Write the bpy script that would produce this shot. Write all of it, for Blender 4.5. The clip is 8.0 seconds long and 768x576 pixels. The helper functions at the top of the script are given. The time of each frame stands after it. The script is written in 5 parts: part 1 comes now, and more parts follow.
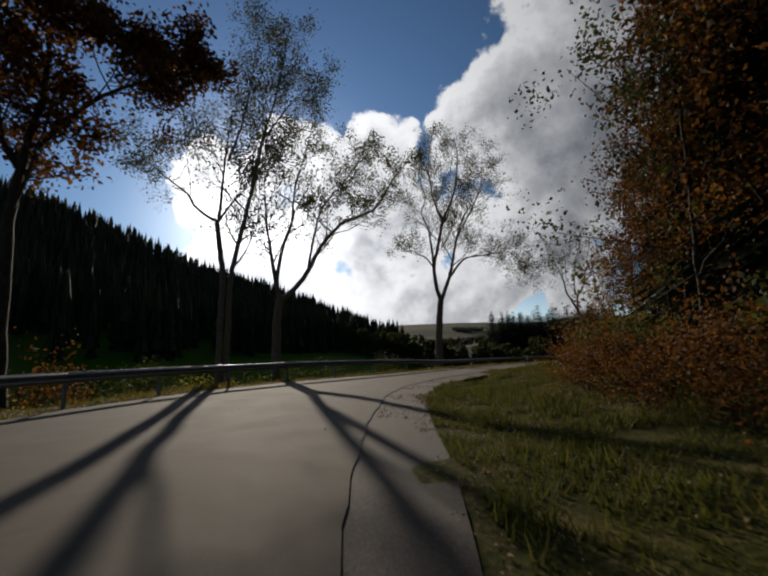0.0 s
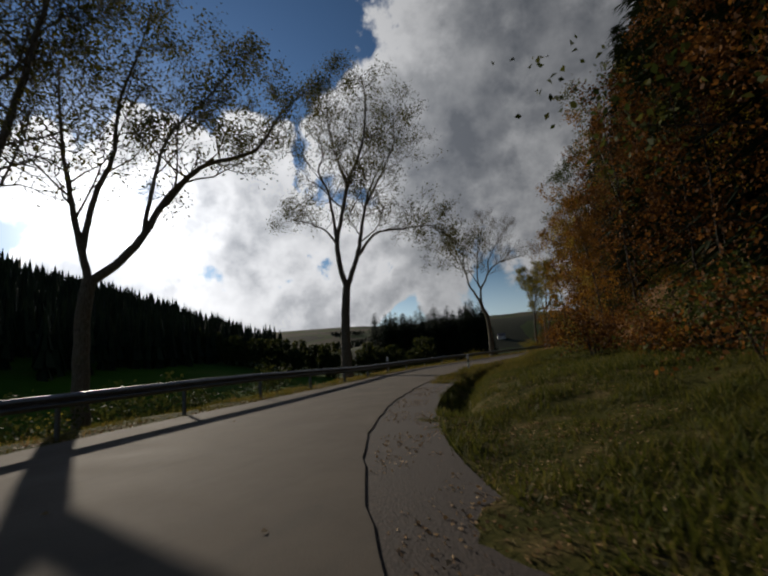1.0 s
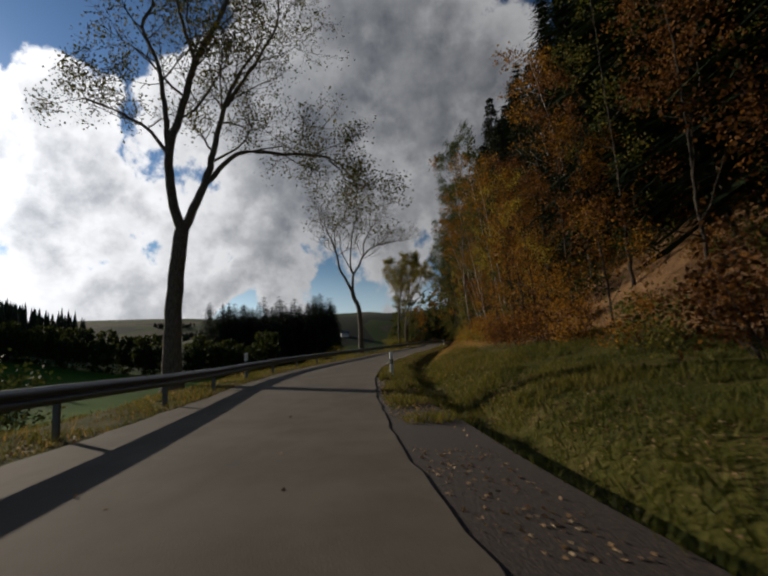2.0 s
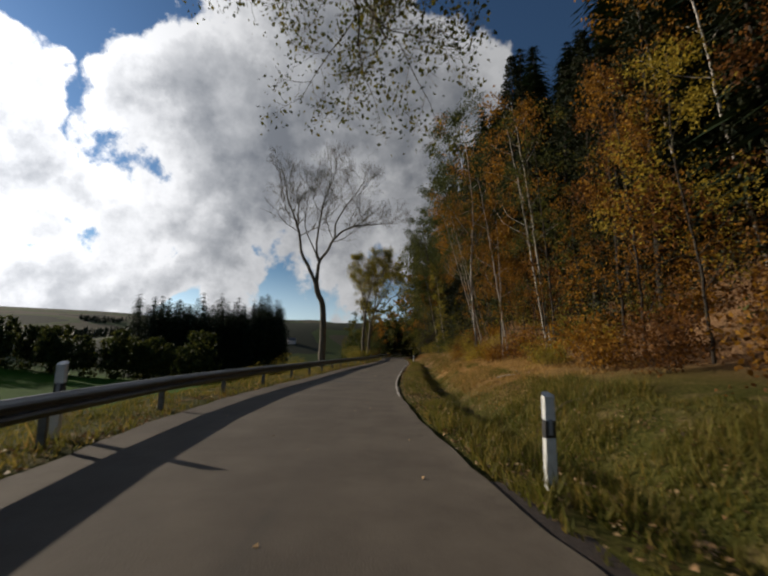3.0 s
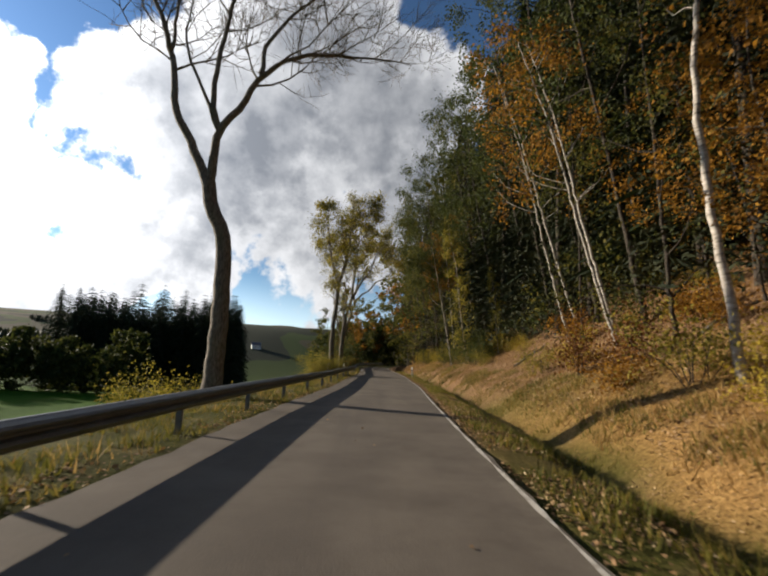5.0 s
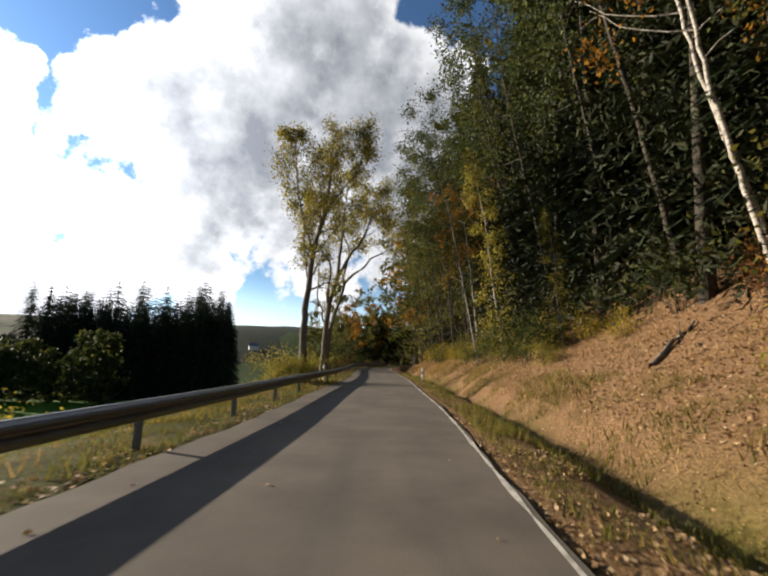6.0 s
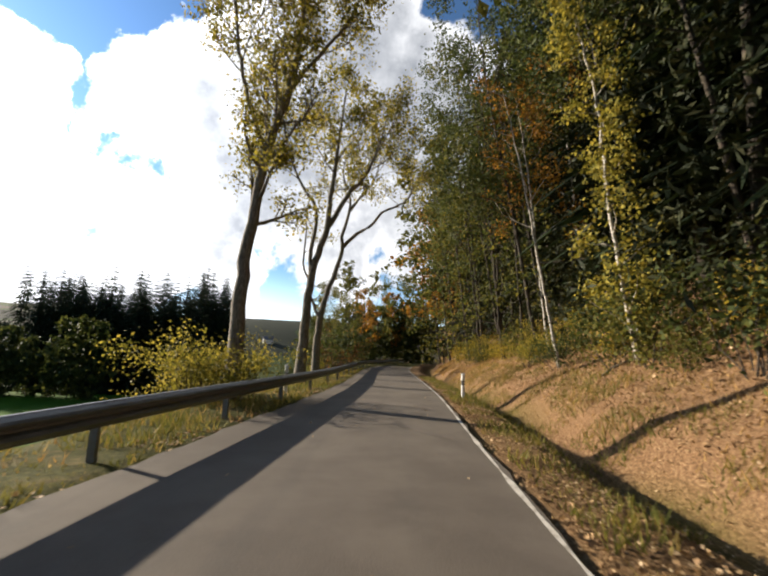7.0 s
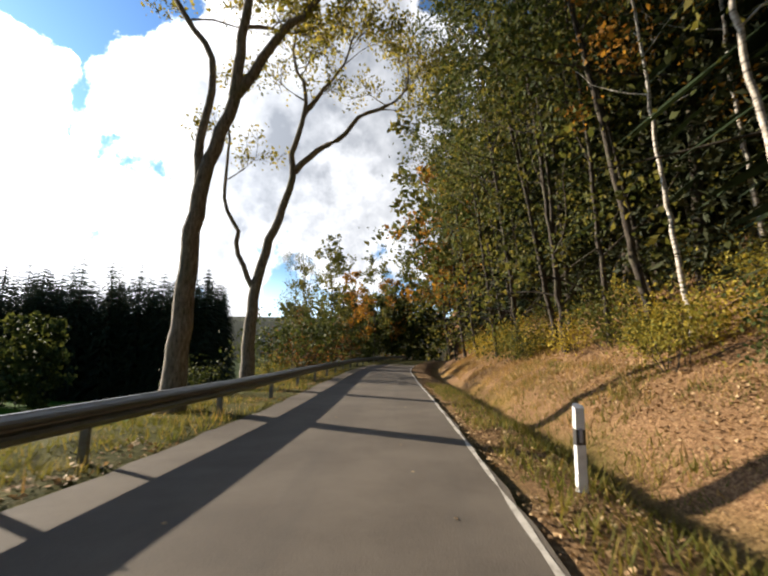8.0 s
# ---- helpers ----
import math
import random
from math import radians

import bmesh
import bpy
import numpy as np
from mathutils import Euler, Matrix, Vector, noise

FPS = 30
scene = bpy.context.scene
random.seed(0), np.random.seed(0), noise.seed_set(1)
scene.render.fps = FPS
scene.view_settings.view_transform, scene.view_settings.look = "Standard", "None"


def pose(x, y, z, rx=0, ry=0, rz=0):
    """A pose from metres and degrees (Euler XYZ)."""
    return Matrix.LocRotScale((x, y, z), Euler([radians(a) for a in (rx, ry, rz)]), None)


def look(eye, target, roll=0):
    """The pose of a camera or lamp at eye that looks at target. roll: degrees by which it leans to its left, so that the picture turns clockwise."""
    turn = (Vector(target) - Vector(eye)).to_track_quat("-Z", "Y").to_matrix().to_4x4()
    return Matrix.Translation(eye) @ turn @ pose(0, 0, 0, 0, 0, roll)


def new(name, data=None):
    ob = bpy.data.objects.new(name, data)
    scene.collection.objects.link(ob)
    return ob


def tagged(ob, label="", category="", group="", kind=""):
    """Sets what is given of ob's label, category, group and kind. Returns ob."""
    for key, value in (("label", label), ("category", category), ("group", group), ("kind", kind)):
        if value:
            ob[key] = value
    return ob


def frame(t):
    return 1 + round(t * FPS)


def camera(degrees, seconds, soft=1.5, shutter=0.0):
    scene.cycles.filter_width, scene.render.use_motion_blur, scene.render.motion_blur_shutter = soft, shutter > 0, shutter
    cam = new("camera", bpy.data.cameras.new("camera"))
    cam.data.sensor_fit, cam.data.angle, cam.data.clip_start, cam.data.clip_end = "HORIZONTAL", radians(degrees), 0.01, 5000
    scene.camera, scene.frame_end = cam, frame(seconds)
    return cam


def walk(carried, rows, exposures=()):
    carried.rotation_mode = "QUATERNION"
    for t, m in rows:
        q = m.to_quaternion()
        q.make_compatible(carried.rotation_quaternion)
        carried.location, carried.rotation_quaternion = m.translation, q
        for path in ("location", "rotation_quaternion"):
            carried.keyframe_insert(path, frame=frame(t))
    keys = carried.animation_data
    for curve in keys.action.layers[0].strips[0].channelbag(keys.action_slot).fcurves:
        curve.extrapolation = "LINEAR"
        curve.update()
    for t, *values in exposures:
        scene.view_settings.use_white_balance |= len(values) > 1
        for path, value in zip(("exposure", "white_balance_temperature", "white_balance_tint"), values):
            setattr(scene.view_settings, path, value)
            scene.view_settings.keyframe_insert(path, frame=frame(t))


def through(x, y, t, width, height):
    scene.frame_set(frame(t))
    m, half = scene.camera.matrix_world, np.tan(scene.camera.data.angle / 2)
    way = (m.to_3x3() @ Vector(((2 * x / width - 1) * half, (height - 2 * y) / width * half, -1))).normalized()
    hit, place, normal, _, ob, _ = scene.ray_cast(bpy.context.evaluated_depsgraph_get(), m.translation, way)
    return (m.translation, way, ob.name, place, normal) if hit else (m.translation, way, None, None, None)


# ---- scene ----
cam = camera(83.4, 8.0, soft=2.3, shutter=0.1)
# seconds, eye, target, roll
PATH = [
    (0.0, (15.47, -32.84, 1.33), (8.47, -25.86, 2.84), -1.2),
    (0.5, (11.19, -29.07, 1.37), (4.97, -21.40, 2.98), -3.1),
    (1.0, (7.01, -25.41, 1.36), (2.27, -16.73, 2.86), -4.3),
    (1.5, (3.55, -20.77, 1.34), (0.44, -11.41, 3.04), -5.3),
    (1.7, (2.21, -18.83, 1.34), (0.12, -9.12, 2.50), -3.5),
    (2.8, (-2.92, -6.57, 1.36), (-3.53, 3.29, 2.90), -1.1),
    (3.0, (-3.38, -4.12, 1.33), (-3.57, 5.77, 2.79), 1.0),
    (3.5, (-4.26, 2.04, 1.35), (-4.40, 11.89, 3.08), -2.2),
    (4.0, (-4.74, 8.10, 1.37), (-4.24, 17.94, 3.07), -2.3),
    (4.5, (-4.46, 13.85, 1.30), (-4.14, 23.74, 2.76), 1.2),
    (4.7, (-4.49, 16.24, 1.37), (-4.05, 26.09, 3.04), 2.5),
    (5.8, (-3.86, 29.76, 1.32), (-3.81, 39.63, 2.91), -0.6),
    (6.0, (-3.49, 32.26, 1.34), (-3.20, 42.13, 2.97), 0.8),
    (6.5, (-2.93, 38.60, 1.38), (-2.68, 48.47, 2.93), 3.9),
    (7.0, (-2.73, 44.75, 1.38), (-2.93, 54.62, 2.92), 2.0),
    (7.5, (-2.28, 50.66, 1.31), (-2.58, 60.52, 2.95), -0.4),
    (8.0, (-2.02, 56.08, 1.35), (-2.29, 65.97, 2.81), 0.9),
]
EXPOSURES = [(0.0, -0.5), (0.7, -0.68), (1.7, -0.43), (2.8, -0.15), (3.5, 0.32), (4.0, 0.44), (6.0, 1.1), (8.0, 1.48)]
walk(cam, [(t, look(eye, target, roll)) for t, eye, target, roll in PATH], EXPOSURES)

# ---- sky, sun ----
SUN_AZ, SUN_EL = -62.3, 17.0   # degrees from +y (clockwise positive), above the horizon
sun_dir = Vector((math.sin(radians(SUN_AZ)) * math.cos(radians(SUN_EL)),
                  math.cos(radians(SUN_AZ)) * math.cos(radians(SUN_EL)), math.sin(radians(SUN_EL))))


class Nodes:
    """A small helper to chain shader nodes."""

    def __init__(self, tree):
        self.t = tree
        tree.nodes.clear()

    def add(self, kind, ins=(), **props):
        n = self.t.nodes.new(kind)
        if "operation" in props:
            n.operation = props["operation"]
        if "use_clamp" in props:
            n.use_clamp = props["use_clamp"]
        if "data_type" in props:
            n.data_type = props["data_type"]
        if "blend_type" in props:
            n.blend_type = props["blend_type"]
        if "interpolation_type" in props:
            n.interpolation_type = props["interpolation_type"]
        for k, v in dict(ins).items():
            if hasattr(v, "is_linked") and hasattr(v, "node"):
                self.t.links.new(v, n.inputs[k])
            else:
                n.inputs[k].default_value = v
        return n

    def math(self, op, a, b=0.0, clamp=False):
        return self.add("ShaderNodeMath", {0: a, 1: b}, operation=op, use_clamp=clamp).outputs[0]

    def noise(self, vec, scale, detail=4.0, rough=0.55, distort=0.0):
        return self.add("ShaderNodeTexNoise", {"Vector": vec, "Scale": scale, "Detail": detail, "Roughness": rough, "Distortion": distort}).outputs["Fac"]

    def ramp(self, fac, stops, mode="LINEAR"):
        n = self.add("ShaderNodeValToRGB", {"Fac": fac})
        n.color_ramp.interpolation = mode
        el = n.color_ramp.elements
        while len(el) < len(stops):
            el.new(0.5)
        for e, (p, c) in zip(el, stops):
            e.position = p
            e.color = (*c, 1) if len(c) == 3 else c
        return n.outputs["Color"]

    def mix(self, fac, a, b, blend="MIX"):
        n = self.add("ShaderNodeMix", {0: fac, 6: a, 7: b}, data_type="RGBA", blend_type=blend)
        return n.outputs[2]

    def smooth(self, v, lo, hi):
        n = self.add("ShaderNodeMapRange", {0: v, 1: lo, 2: hi, 3: 0.0, 4: 1.0}, interpolation_type="SMOOTHSTEP")
        return n.outputs[0]


def az_dir(az, el):
    a, e = radians(az), radians(el)
    return (math.sin(a) * math.cos(e), math.cos(a) * math.cos(e), math.sin(e))


world = bpy.data.worlds.new("sky")
scene.world = world
world.use_nodes = True
w = Nodes(world.node_tree)
sky_node = w.add("ShaderNodeTexSky")
sky_node.sky_type, sky_node.sun_disc = "NISHITA", False
sky_node.sun_elevation, sky_node.sun_rotation = radians(SUN_EL), radians(SUN_AZ)
sky_node.air_density, sky_node.dust_density, sky_node.ozone_density = 1.1, 0.15, 5.0
sky = sky_node.outputs[0]
way = w.add("ShaderNodeTexCoord").outputs["Generated"]
sep = w.add("ShaderNodeSeparateXYZ", {0: way})
upz = w.math("MAXIMUM", sep.outputs["Z"], 0.0)
# cumulus: billows from noise in the dome's direction, gathered round a few banks
BANKS = [  # azimuth, elevation, angular radius, weight
    (-20, 27, 15, 1.2), (-27, 32, 9, 1.1), (-12, 36, 12, 1.1), (-3, 30, 12, 1.1), (5, 34, 8, 0.85), (-24, 19, 10, 1.05), (-10, 19, 10, 1.0), (2, 20, 12, 0.9),
    (-44, 24, 7, 0.95), (-47, 17, 9, 0.95), (-38, 18, 7, 0.9), (-54, 20, 8, 0.9), (-58, 13, 12, 0.9),
    (-34, 14, 8, 0.92), (-31, 22, 6, 0.85), (-66, 18, 8, 0.8), (-22, 12.5, 7, 0.9), (-18, 8.5, 7, 0.75), (-36, 9, 8, 0.95), (-8, 9, 6, 0.7), (-48, 7, 10, 0.8), (-30, 5.5, 6, 0.9), (-24, 8, 5, 0.9), (-18, 5, 6, 0.85), (-34, 11, 5, 0.9), (-100, 22, 14, 0.5), (60, 30, 30, 0.45), (150, 35, 35, 0.45), (-150, 28, 30, 0.45),
]


def cloud_density(v):
    bil = w.math("ADD", w.math("MULTIPLY", w.noise(v, 4.6, 12.0, 0.6), 0.72), w.math("MULTIPLY", w.noise(v, 12.5, 10.0, 0.62), 0.28))
    curl = w.add("ShaderNodeTexNoise", {"Vector": v, "Scale": 3.4, "Detail": 4.0, "Roughness": 0.5}).outputs["Color"]
    shift = w.add("ShaderNodeVectorMath", {0: w.add("ShaderNodeVectorMath", {0: curl, 1: (0.5, 0.5, 0.5)}, operation="SUBTRACT").outputs[0], "Scale": 0.42}, operation="SCALE").outputs[0]
    v = w.add("ShaderNodeVectorMath", {0: w.add("ShaderNodeVectorMath", {0: v, 1: shift}, operation="ADD").outputs[0]}, operation="NORMALIZE").outputs[0]
    bank = None
    for az, el, rad, weight in BANKS:
        dot = w.add("ShaderNodeVectorMath", {0: v, 1: az_dir(az, el)}, operation="DOT_PRODUCT").outputs["Value"]
        s = w.math("MULTIPLY", w.smooth(dot, math.cos(radians(rad * 1.4)), math.cos(radians(rad * 0.2))), weight)
        bank = s if bank is None else w.math("MAXIMUM", bank, s)
    return w.math("ADD", w.math("MULTIPLY", w.math("SUBTRACT", bil, 0.5), 2.5), w.math("SUBTRACT", bank, 0.52))


dens = cloud_density(way)
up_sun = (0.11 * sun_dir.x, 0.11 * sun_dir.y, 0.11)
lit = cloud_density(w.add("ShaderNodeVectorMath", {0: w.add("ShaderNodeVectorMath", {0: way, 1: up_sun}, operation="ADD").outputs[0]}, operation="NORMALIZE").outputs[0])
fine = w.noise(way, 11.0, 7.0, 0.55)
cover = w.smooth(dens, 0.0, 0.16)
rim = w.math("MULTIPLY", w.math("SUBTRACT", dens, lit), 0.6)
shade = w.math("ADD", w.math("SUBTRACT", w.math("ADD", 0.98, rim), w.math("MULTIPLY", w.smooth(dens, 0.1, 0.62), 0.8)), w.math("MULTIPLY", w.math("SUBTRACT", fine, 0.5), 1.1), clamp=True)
tosun = w.add("ShaderNodeVectorMath", {0: way, 1: tuple(sun_dir)}, operation="DOT_PRODUCT").outputs["Value"]
glow = w.math("POWER", w.math("MAXIMUM", tosun, 0.0), 5.0)
halo = w.math("POWER", w.math("MAXIMUM", tosun, 0.0), 90.0)
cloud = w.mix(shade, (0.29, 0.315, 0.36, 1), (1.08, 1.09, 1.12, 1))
gain = w.math("ADD", 1.0, w.math("ADD", w.math("MULTIPLY", glow, 2.8), w.math("MULTIPLY", halo, 5.0)))
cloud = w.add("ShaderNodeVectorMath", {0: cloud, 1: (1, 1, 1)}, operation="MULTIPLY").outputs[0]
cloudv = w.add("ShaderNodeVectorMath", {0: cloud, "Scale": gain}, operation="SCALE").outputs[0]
clear = w.add("ShaderNodeVectorMath", {0: sky, "Scale": w.math("ADD", 0.13, w.math("MULTIPLY", glow, 0.2))}, operation="SCALE").outputs[0]
hazev = w.add("ShaderNodeVectorMath", {0: (1.0, 0.98, 0.94), "Scale": w.math("MULTIPLY", halo, 4.0)}, operation="SCALE").outputs[0]
clear = w.add("ShaderNodeVectorMath", {0: clear, 1: hazev}, operation="ADD").outputs[0]
low = w.add("ShaderNodeVectorMath", {0: (0.62, 0.7, 0.8), "Scale": w.math("MULTIPLY", gain, w.math("SUBTRACT", 1.0, w.smooth(upz, 0.02, 0.2)))}, operation="SCALE").outputs[0]
clear = w.add("ShaderNodeVectorMath", {0: clear, 1: low}, operation="ADD").outputs[0]   # pale haze over the horizon
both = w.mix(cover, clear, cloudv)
bg = w.add("ShaderNodeBackground", {"Color": both, "Strength": 0.41})
w.t.links.new(bg.outputs[0], w.add("ShaderNodeOutputWorld").inputs["Surface"])

sun_data = bpy.data.lights.new("sun", "SUN")
sun_data.energy, sun_data.angle, sun_data.color = 5.0, radians(0.55), (1.0, 0.88, 0.72)
sun = new("sun", sun_data)
sun.matrix_world = look((0, 0, 60), Vector((0, 0, 60)) - sun_dir)


# ---- materials ----
def material(name):
    m = bpy.data.materials.new(name)
    m.use_nodes = True
    return m, Nodes(m.node_tree)


def finish(n, shader):
    n.t.links.new(shader, n.add("ShaderNodeOutputMaterial").inputs["Surface"])


def bump(n, height, strength, distance):
    return n.add("ShaderNodeBump", {"Height": height, "Strength": strength, "Distance": distance}).outputs[0]


def surface(n, color, rough, normal=None, metal=0.0, spec=0.5):
    b = n.add("ShaderNodeBsdfPrincipled", {"Base Color": color, "Roughness": rough, "Metallic": metal, "Specular IOR Level": spec})
    if normal is not None:
        n.t.links.new(normal, b.inputs["Normal"])
    return b.outputs[0]


def coords(n):
    return n.add("ShaderNodeTexCoord").outputs["Object"]


def island(n):
    return n.add("ShaderNodeNewGeometry").outputs["Random Per Island"]


def make_asphalt():
    m, n = material("asphalt")
    p = coords(n)
    grain = n.noise(p, 90.0, 3.0, 0.7)
    blot = n.noise(p, 0.7, 5.0, 0.6)
    streak = n.noise(n.add("ShaderNodeMapping", {"Vector": p, "Scale": (2.2, 0.12, 1.0)}).outputs[0], 1.0, 3.0)
    c = n.ramp(grain, [(0.3, (0.048, 0.039, 0.031)), (0.55, (0.098, 0.081, 0.064)), (0.8, (0.175, 0.147, 0.115))])
    c = n.mix(n.smooth(blot, 0.35, 0.7), c, (0.125, 0.104, 0.082, 1))
    c = n.mix(n.math("MULTIPLY", n.smooth(streak, 0.5, 0.8), 0.35), c, (0.055, 0.051, 0.046, 1))
    worn = n.add("ShaderNodeSeparateColor", {0: n.add("ShaderNodeVertexColor").outputs["Color"]}).outputs[0]
    c = n.mix(n.math("MULTIPLY", worn, n.smooth(n.noise(p, 1.7, 5.0, 0.65), 0.3, 0.65)), c, n.ramp(grain, [(0.3, (0.1, 0.084, 0.064)), (0.7, (0.21, 0.175, 0.135))]))
    cell = n.add("ShaderNodeTexVoronoi", {"Vector": p, "Scale": 70.0}).outputs["Distance"]
    finish(n, surface(n, c, n.math("ADD", 0.78, n.math("MULTIPLY", blot, 0.2)), bump(n, n.math("ADD", cell, n.math("MULTIPLY", grain, 0.6)), 0.22, 0.008), spec=0.12))
    return m


def make_gravel():
    m, n = material("gravel")
    p = coords(n)
    cell = n.add("ShaderNodeTexVoronoi", {"Vector": p, "Scale": 38.0})
    c = n.ramp(n.noise(p, 25.0, 4.0, 0.7), [(0.3, (0.016, 0.011, 0.008)), (0.6, (0.045, 0.029, 0.021)), (0.8, (0.12, 0.085, 0.06))])
    finish(n, surface(n, c, 0.9, bump(n, cell.outputs["Distance"], 0.4, 0.012)))
    return m


def make_ground():
    """Grass verge, leaf litter, meadow and field, mixed by the zone painted on the sheet."""
    m, n = material("grass_and_soil")
    p = coords(n)
    zone = n.add("ShaderNodeSeparateColor", {0: n.add("ShaderNodeVertexColor").outputs["Color"]})
    fine, mid, wide = n.noise(p, 14.0, 5.0, 0.7), n.noise(p, 1.3, 5.0, 0.6), n.noise(p, 0.05, 4.0, 0.6)
    grass = n.ramp(fine, [(0.25, (0.018, 0.02, 0.005)), (0.5, (0.06, 0.06, 0.014)), (0.75, (0.14, 0.12, 0.034))])
    grass = n.mix(n.smooth(mid, 0.48, 0.74), grass, n.ramp(fine, [(0.3, (0.07, 0.05, 0.02)), (0.7, (0.24, 0.18, 0.075))]))
    litter = n.ramp(n.noise(p, 22.0, 5.0, 0.75), [(0.3, (0.042, 0.022, 0.011)), (0.5, (0.175, 0.1, 0.05)), (0.7, (0.37, 0.24, 0.13))])
    straw = n.ramp(n.noise(n.add("ShaderNodeMapping", {"Vector": p, "Scale": (1.0, 1.0, 0.4)}).outputs[0], 18.0, 5.0, 0.7),
                   [(0.3, (0.08, 0.042, 0.015)), (0.5, (0.28, 0.16, 0.056)), (0.72, (0.48, 0.3, 0.115))])
    meadow = n.ramp(wide, [(0.35, (0.028, 0.072, 0.004)), (0.55, (0.044, 0.105, 0.005)), (0.7, (0.07, 0.1, 0.012))])
    far = n.ramp(n.noise(p, 0.006, 3.0, 0.5), [(0.38, (0.04, 0.045, 0.03)), (0.47, (0.06, 0.08, 0.03)), (0.53, (0.09, 0.08, 0.05)), (0.62, (0.045, 0.047, 0.032))], "CONSTANT")
    c = n.mix(zone.outputs[0], grass, litter)
    c = n.mix(zone.outputs[1], c, straw)
    c = n.mix(zone.outputs[2], c, n.mix(n.smooth(n.add("ShaderNodeVectorMath", {0: p}, operation="LENGTH").outputs["Value"], 165.0, 235.0), meadow, far))
    finish(n, surface(n, c, 0.95, bump(n, n.math("ADD", fine, mid), 0.8, 0.08), spec=0.04))
    return m


def make_leaf(name, stops, through=0.45):
    m, n = material(name)
    c = n.ramp(island(n), stops)
    c = n.mix(n.math("MULTIPLY", n.noise(coords(n), 0.35, 3.0), 0.5), c, n.ramp(n.noise(coords(n), 0.8, 2.0), [(0.3, stops[0][1]), (0.7, stops[-1][1])]))
    d = n.add("ShaderNodeBsdfPrincipled", {"Base Color": c, "Roughness": 0.7, "Specular IOR Level": 0.12})
    t = n.add("ShaderNodeBsdfTranslucent", {"Color": n.mix(0.4, c, n.mix(1.0, c, (1.0, 0.9, 0.45, 1), "MULTIPLY"))})
    x = n.add("ShaderNodeMixShader", {0: through, 1: d.outputs[0], 2: t.outputs[0]})
    finish(n, x.outputs[0])
    return m


def make_bark(name, dark, light, scale=1.0):
    m, n = material(name)
    p = n.add("ShaderNodeMapping", {"Vector": coords(n), "Scale": (1.0, 1.0, 0.22)}).outputs[0]
    rid = n.noise(p, 22.0 * scale, 5.0, 0.65)
    moss = n.noise(coords(n), 1.6, 4.0)
    c = n.ramp(rid, [(0.3, dark), (0.7, light)])
    c = n.mix(n.math("MULTIPLY", n.smooth(moss, 0.5, 0.75), 0.5), c, (0.1, 0.105, 0.05, 1))
    finish(n, surface(n, c, 0.9, bump(n, rid, 0.9, 0.03), spec=0.2))
    return m


def make_birch_bark():
    m, n = material("birch_bark")
    p = coords(n)
    bands = n.noise(n.add("ShaderNodeMapping", {"Vector": p, "Scale": (1.5, 1.5, 7.0)}).outputs[0], 1.6, 4.0, 0.7)
    c = n.ramp(bands, [(0.36, (0.04, 0.035, 0.03)), (0.46, (0.3, 0.26, 0.21)), (0.7, (0.52, 0.47, 0.4))])
    finish(n, surface(n, c, 0.7, bump(n, bands, 0.4, 0.01)))
    return m


def make_steel():
    m, n = material("galvanised_steel")
    p = coords(n)
    spang = n.add("ShaderNodeTexVoronoi", {"Vector": p, "Scale": 45.0}).outputs["Color"]
    dirt = n.noise(n.add("ShaderNodeMapping", {"Vector": p, "Scale": (1.0, 1.0, 4.0)}).outputs[0], 3.0, 5.0, 0.65)
    c = n.mix(n.math("MULTIPLY", spang, 0.15), n.ramp(dirt, [(0.3, (0.1, 0.105, 0.1)), (0.65, (0.17, 0.18, 0.19))]), (0.26, 0.275, 0.29, 1))
    finish(n, surface(n, c, n.math("ADD", 0.36, n.math("MULTIPLY", dirt, 0.3)), bump(n, dirt, 0.2, 0.004), 0.55))
    return m


def make_plain(name, color, rough=0.5, dirt=0.25, scale=9.0):
    m, n = material(name)
    p = coords(n)
    f = n.noise(p, scale, 5.0, 0.65)
    c = n.mix(n.math("MULTIPLY", n.smooth(f, 0.4, 0.75), dirt), (*color, 1), (0.12, 0.1, 0.07, 1))
    finish(n, surface(n, c, rough, bump(n, f, 0.15, 0.003)))
    return m


ASPHALT, GRAVEL, GROUND, STEEL = make_asphalt(), make_gravel(), make_ground(), make_steel()
BARK = make_bark("grey_bark", (0.05, 0.042, 0.033), (0.26, 0.22, 0.17))
BARK_DARK = make_bark("dark_bark", (0.018, 0.014, 0.011), (0.075, 0.06, 0.045))
BIRCH = make_birch_bark()
LEAF_OLIVE = make_leaf("olive_leaves", [(0.0, (0.03, 0.045, 0.012)), (0.5, (0.075, 0.085, 0.02)), (1.0, (0.17, 0.14, 0.03))])
LEAF_GREEN = make_leaf("dark_green_leaves", [(0.0, (0.018, 0.03, 0.01)), (0.6, (0.045, 0.065, 0.018)), (1.0, (0.12, 0.12, 0.03))], 0.35)
LEAF_YELLOW = make_leaf("yellow_leaves", [(0.0, (0.11, 0.085, 0.014)), (0.5, (0.33, 0.235, 0.025)), (1.0, (0.5, 0.39, 0.06))])
LEAF_LIME = make_leaf("yellow_green_leaves", [(0.0, (0.07, 0.075, 0.014)), (0.5, (0.19, 0.175, 0.03)), (1.0, (0.42, 0.33, 0.06))])
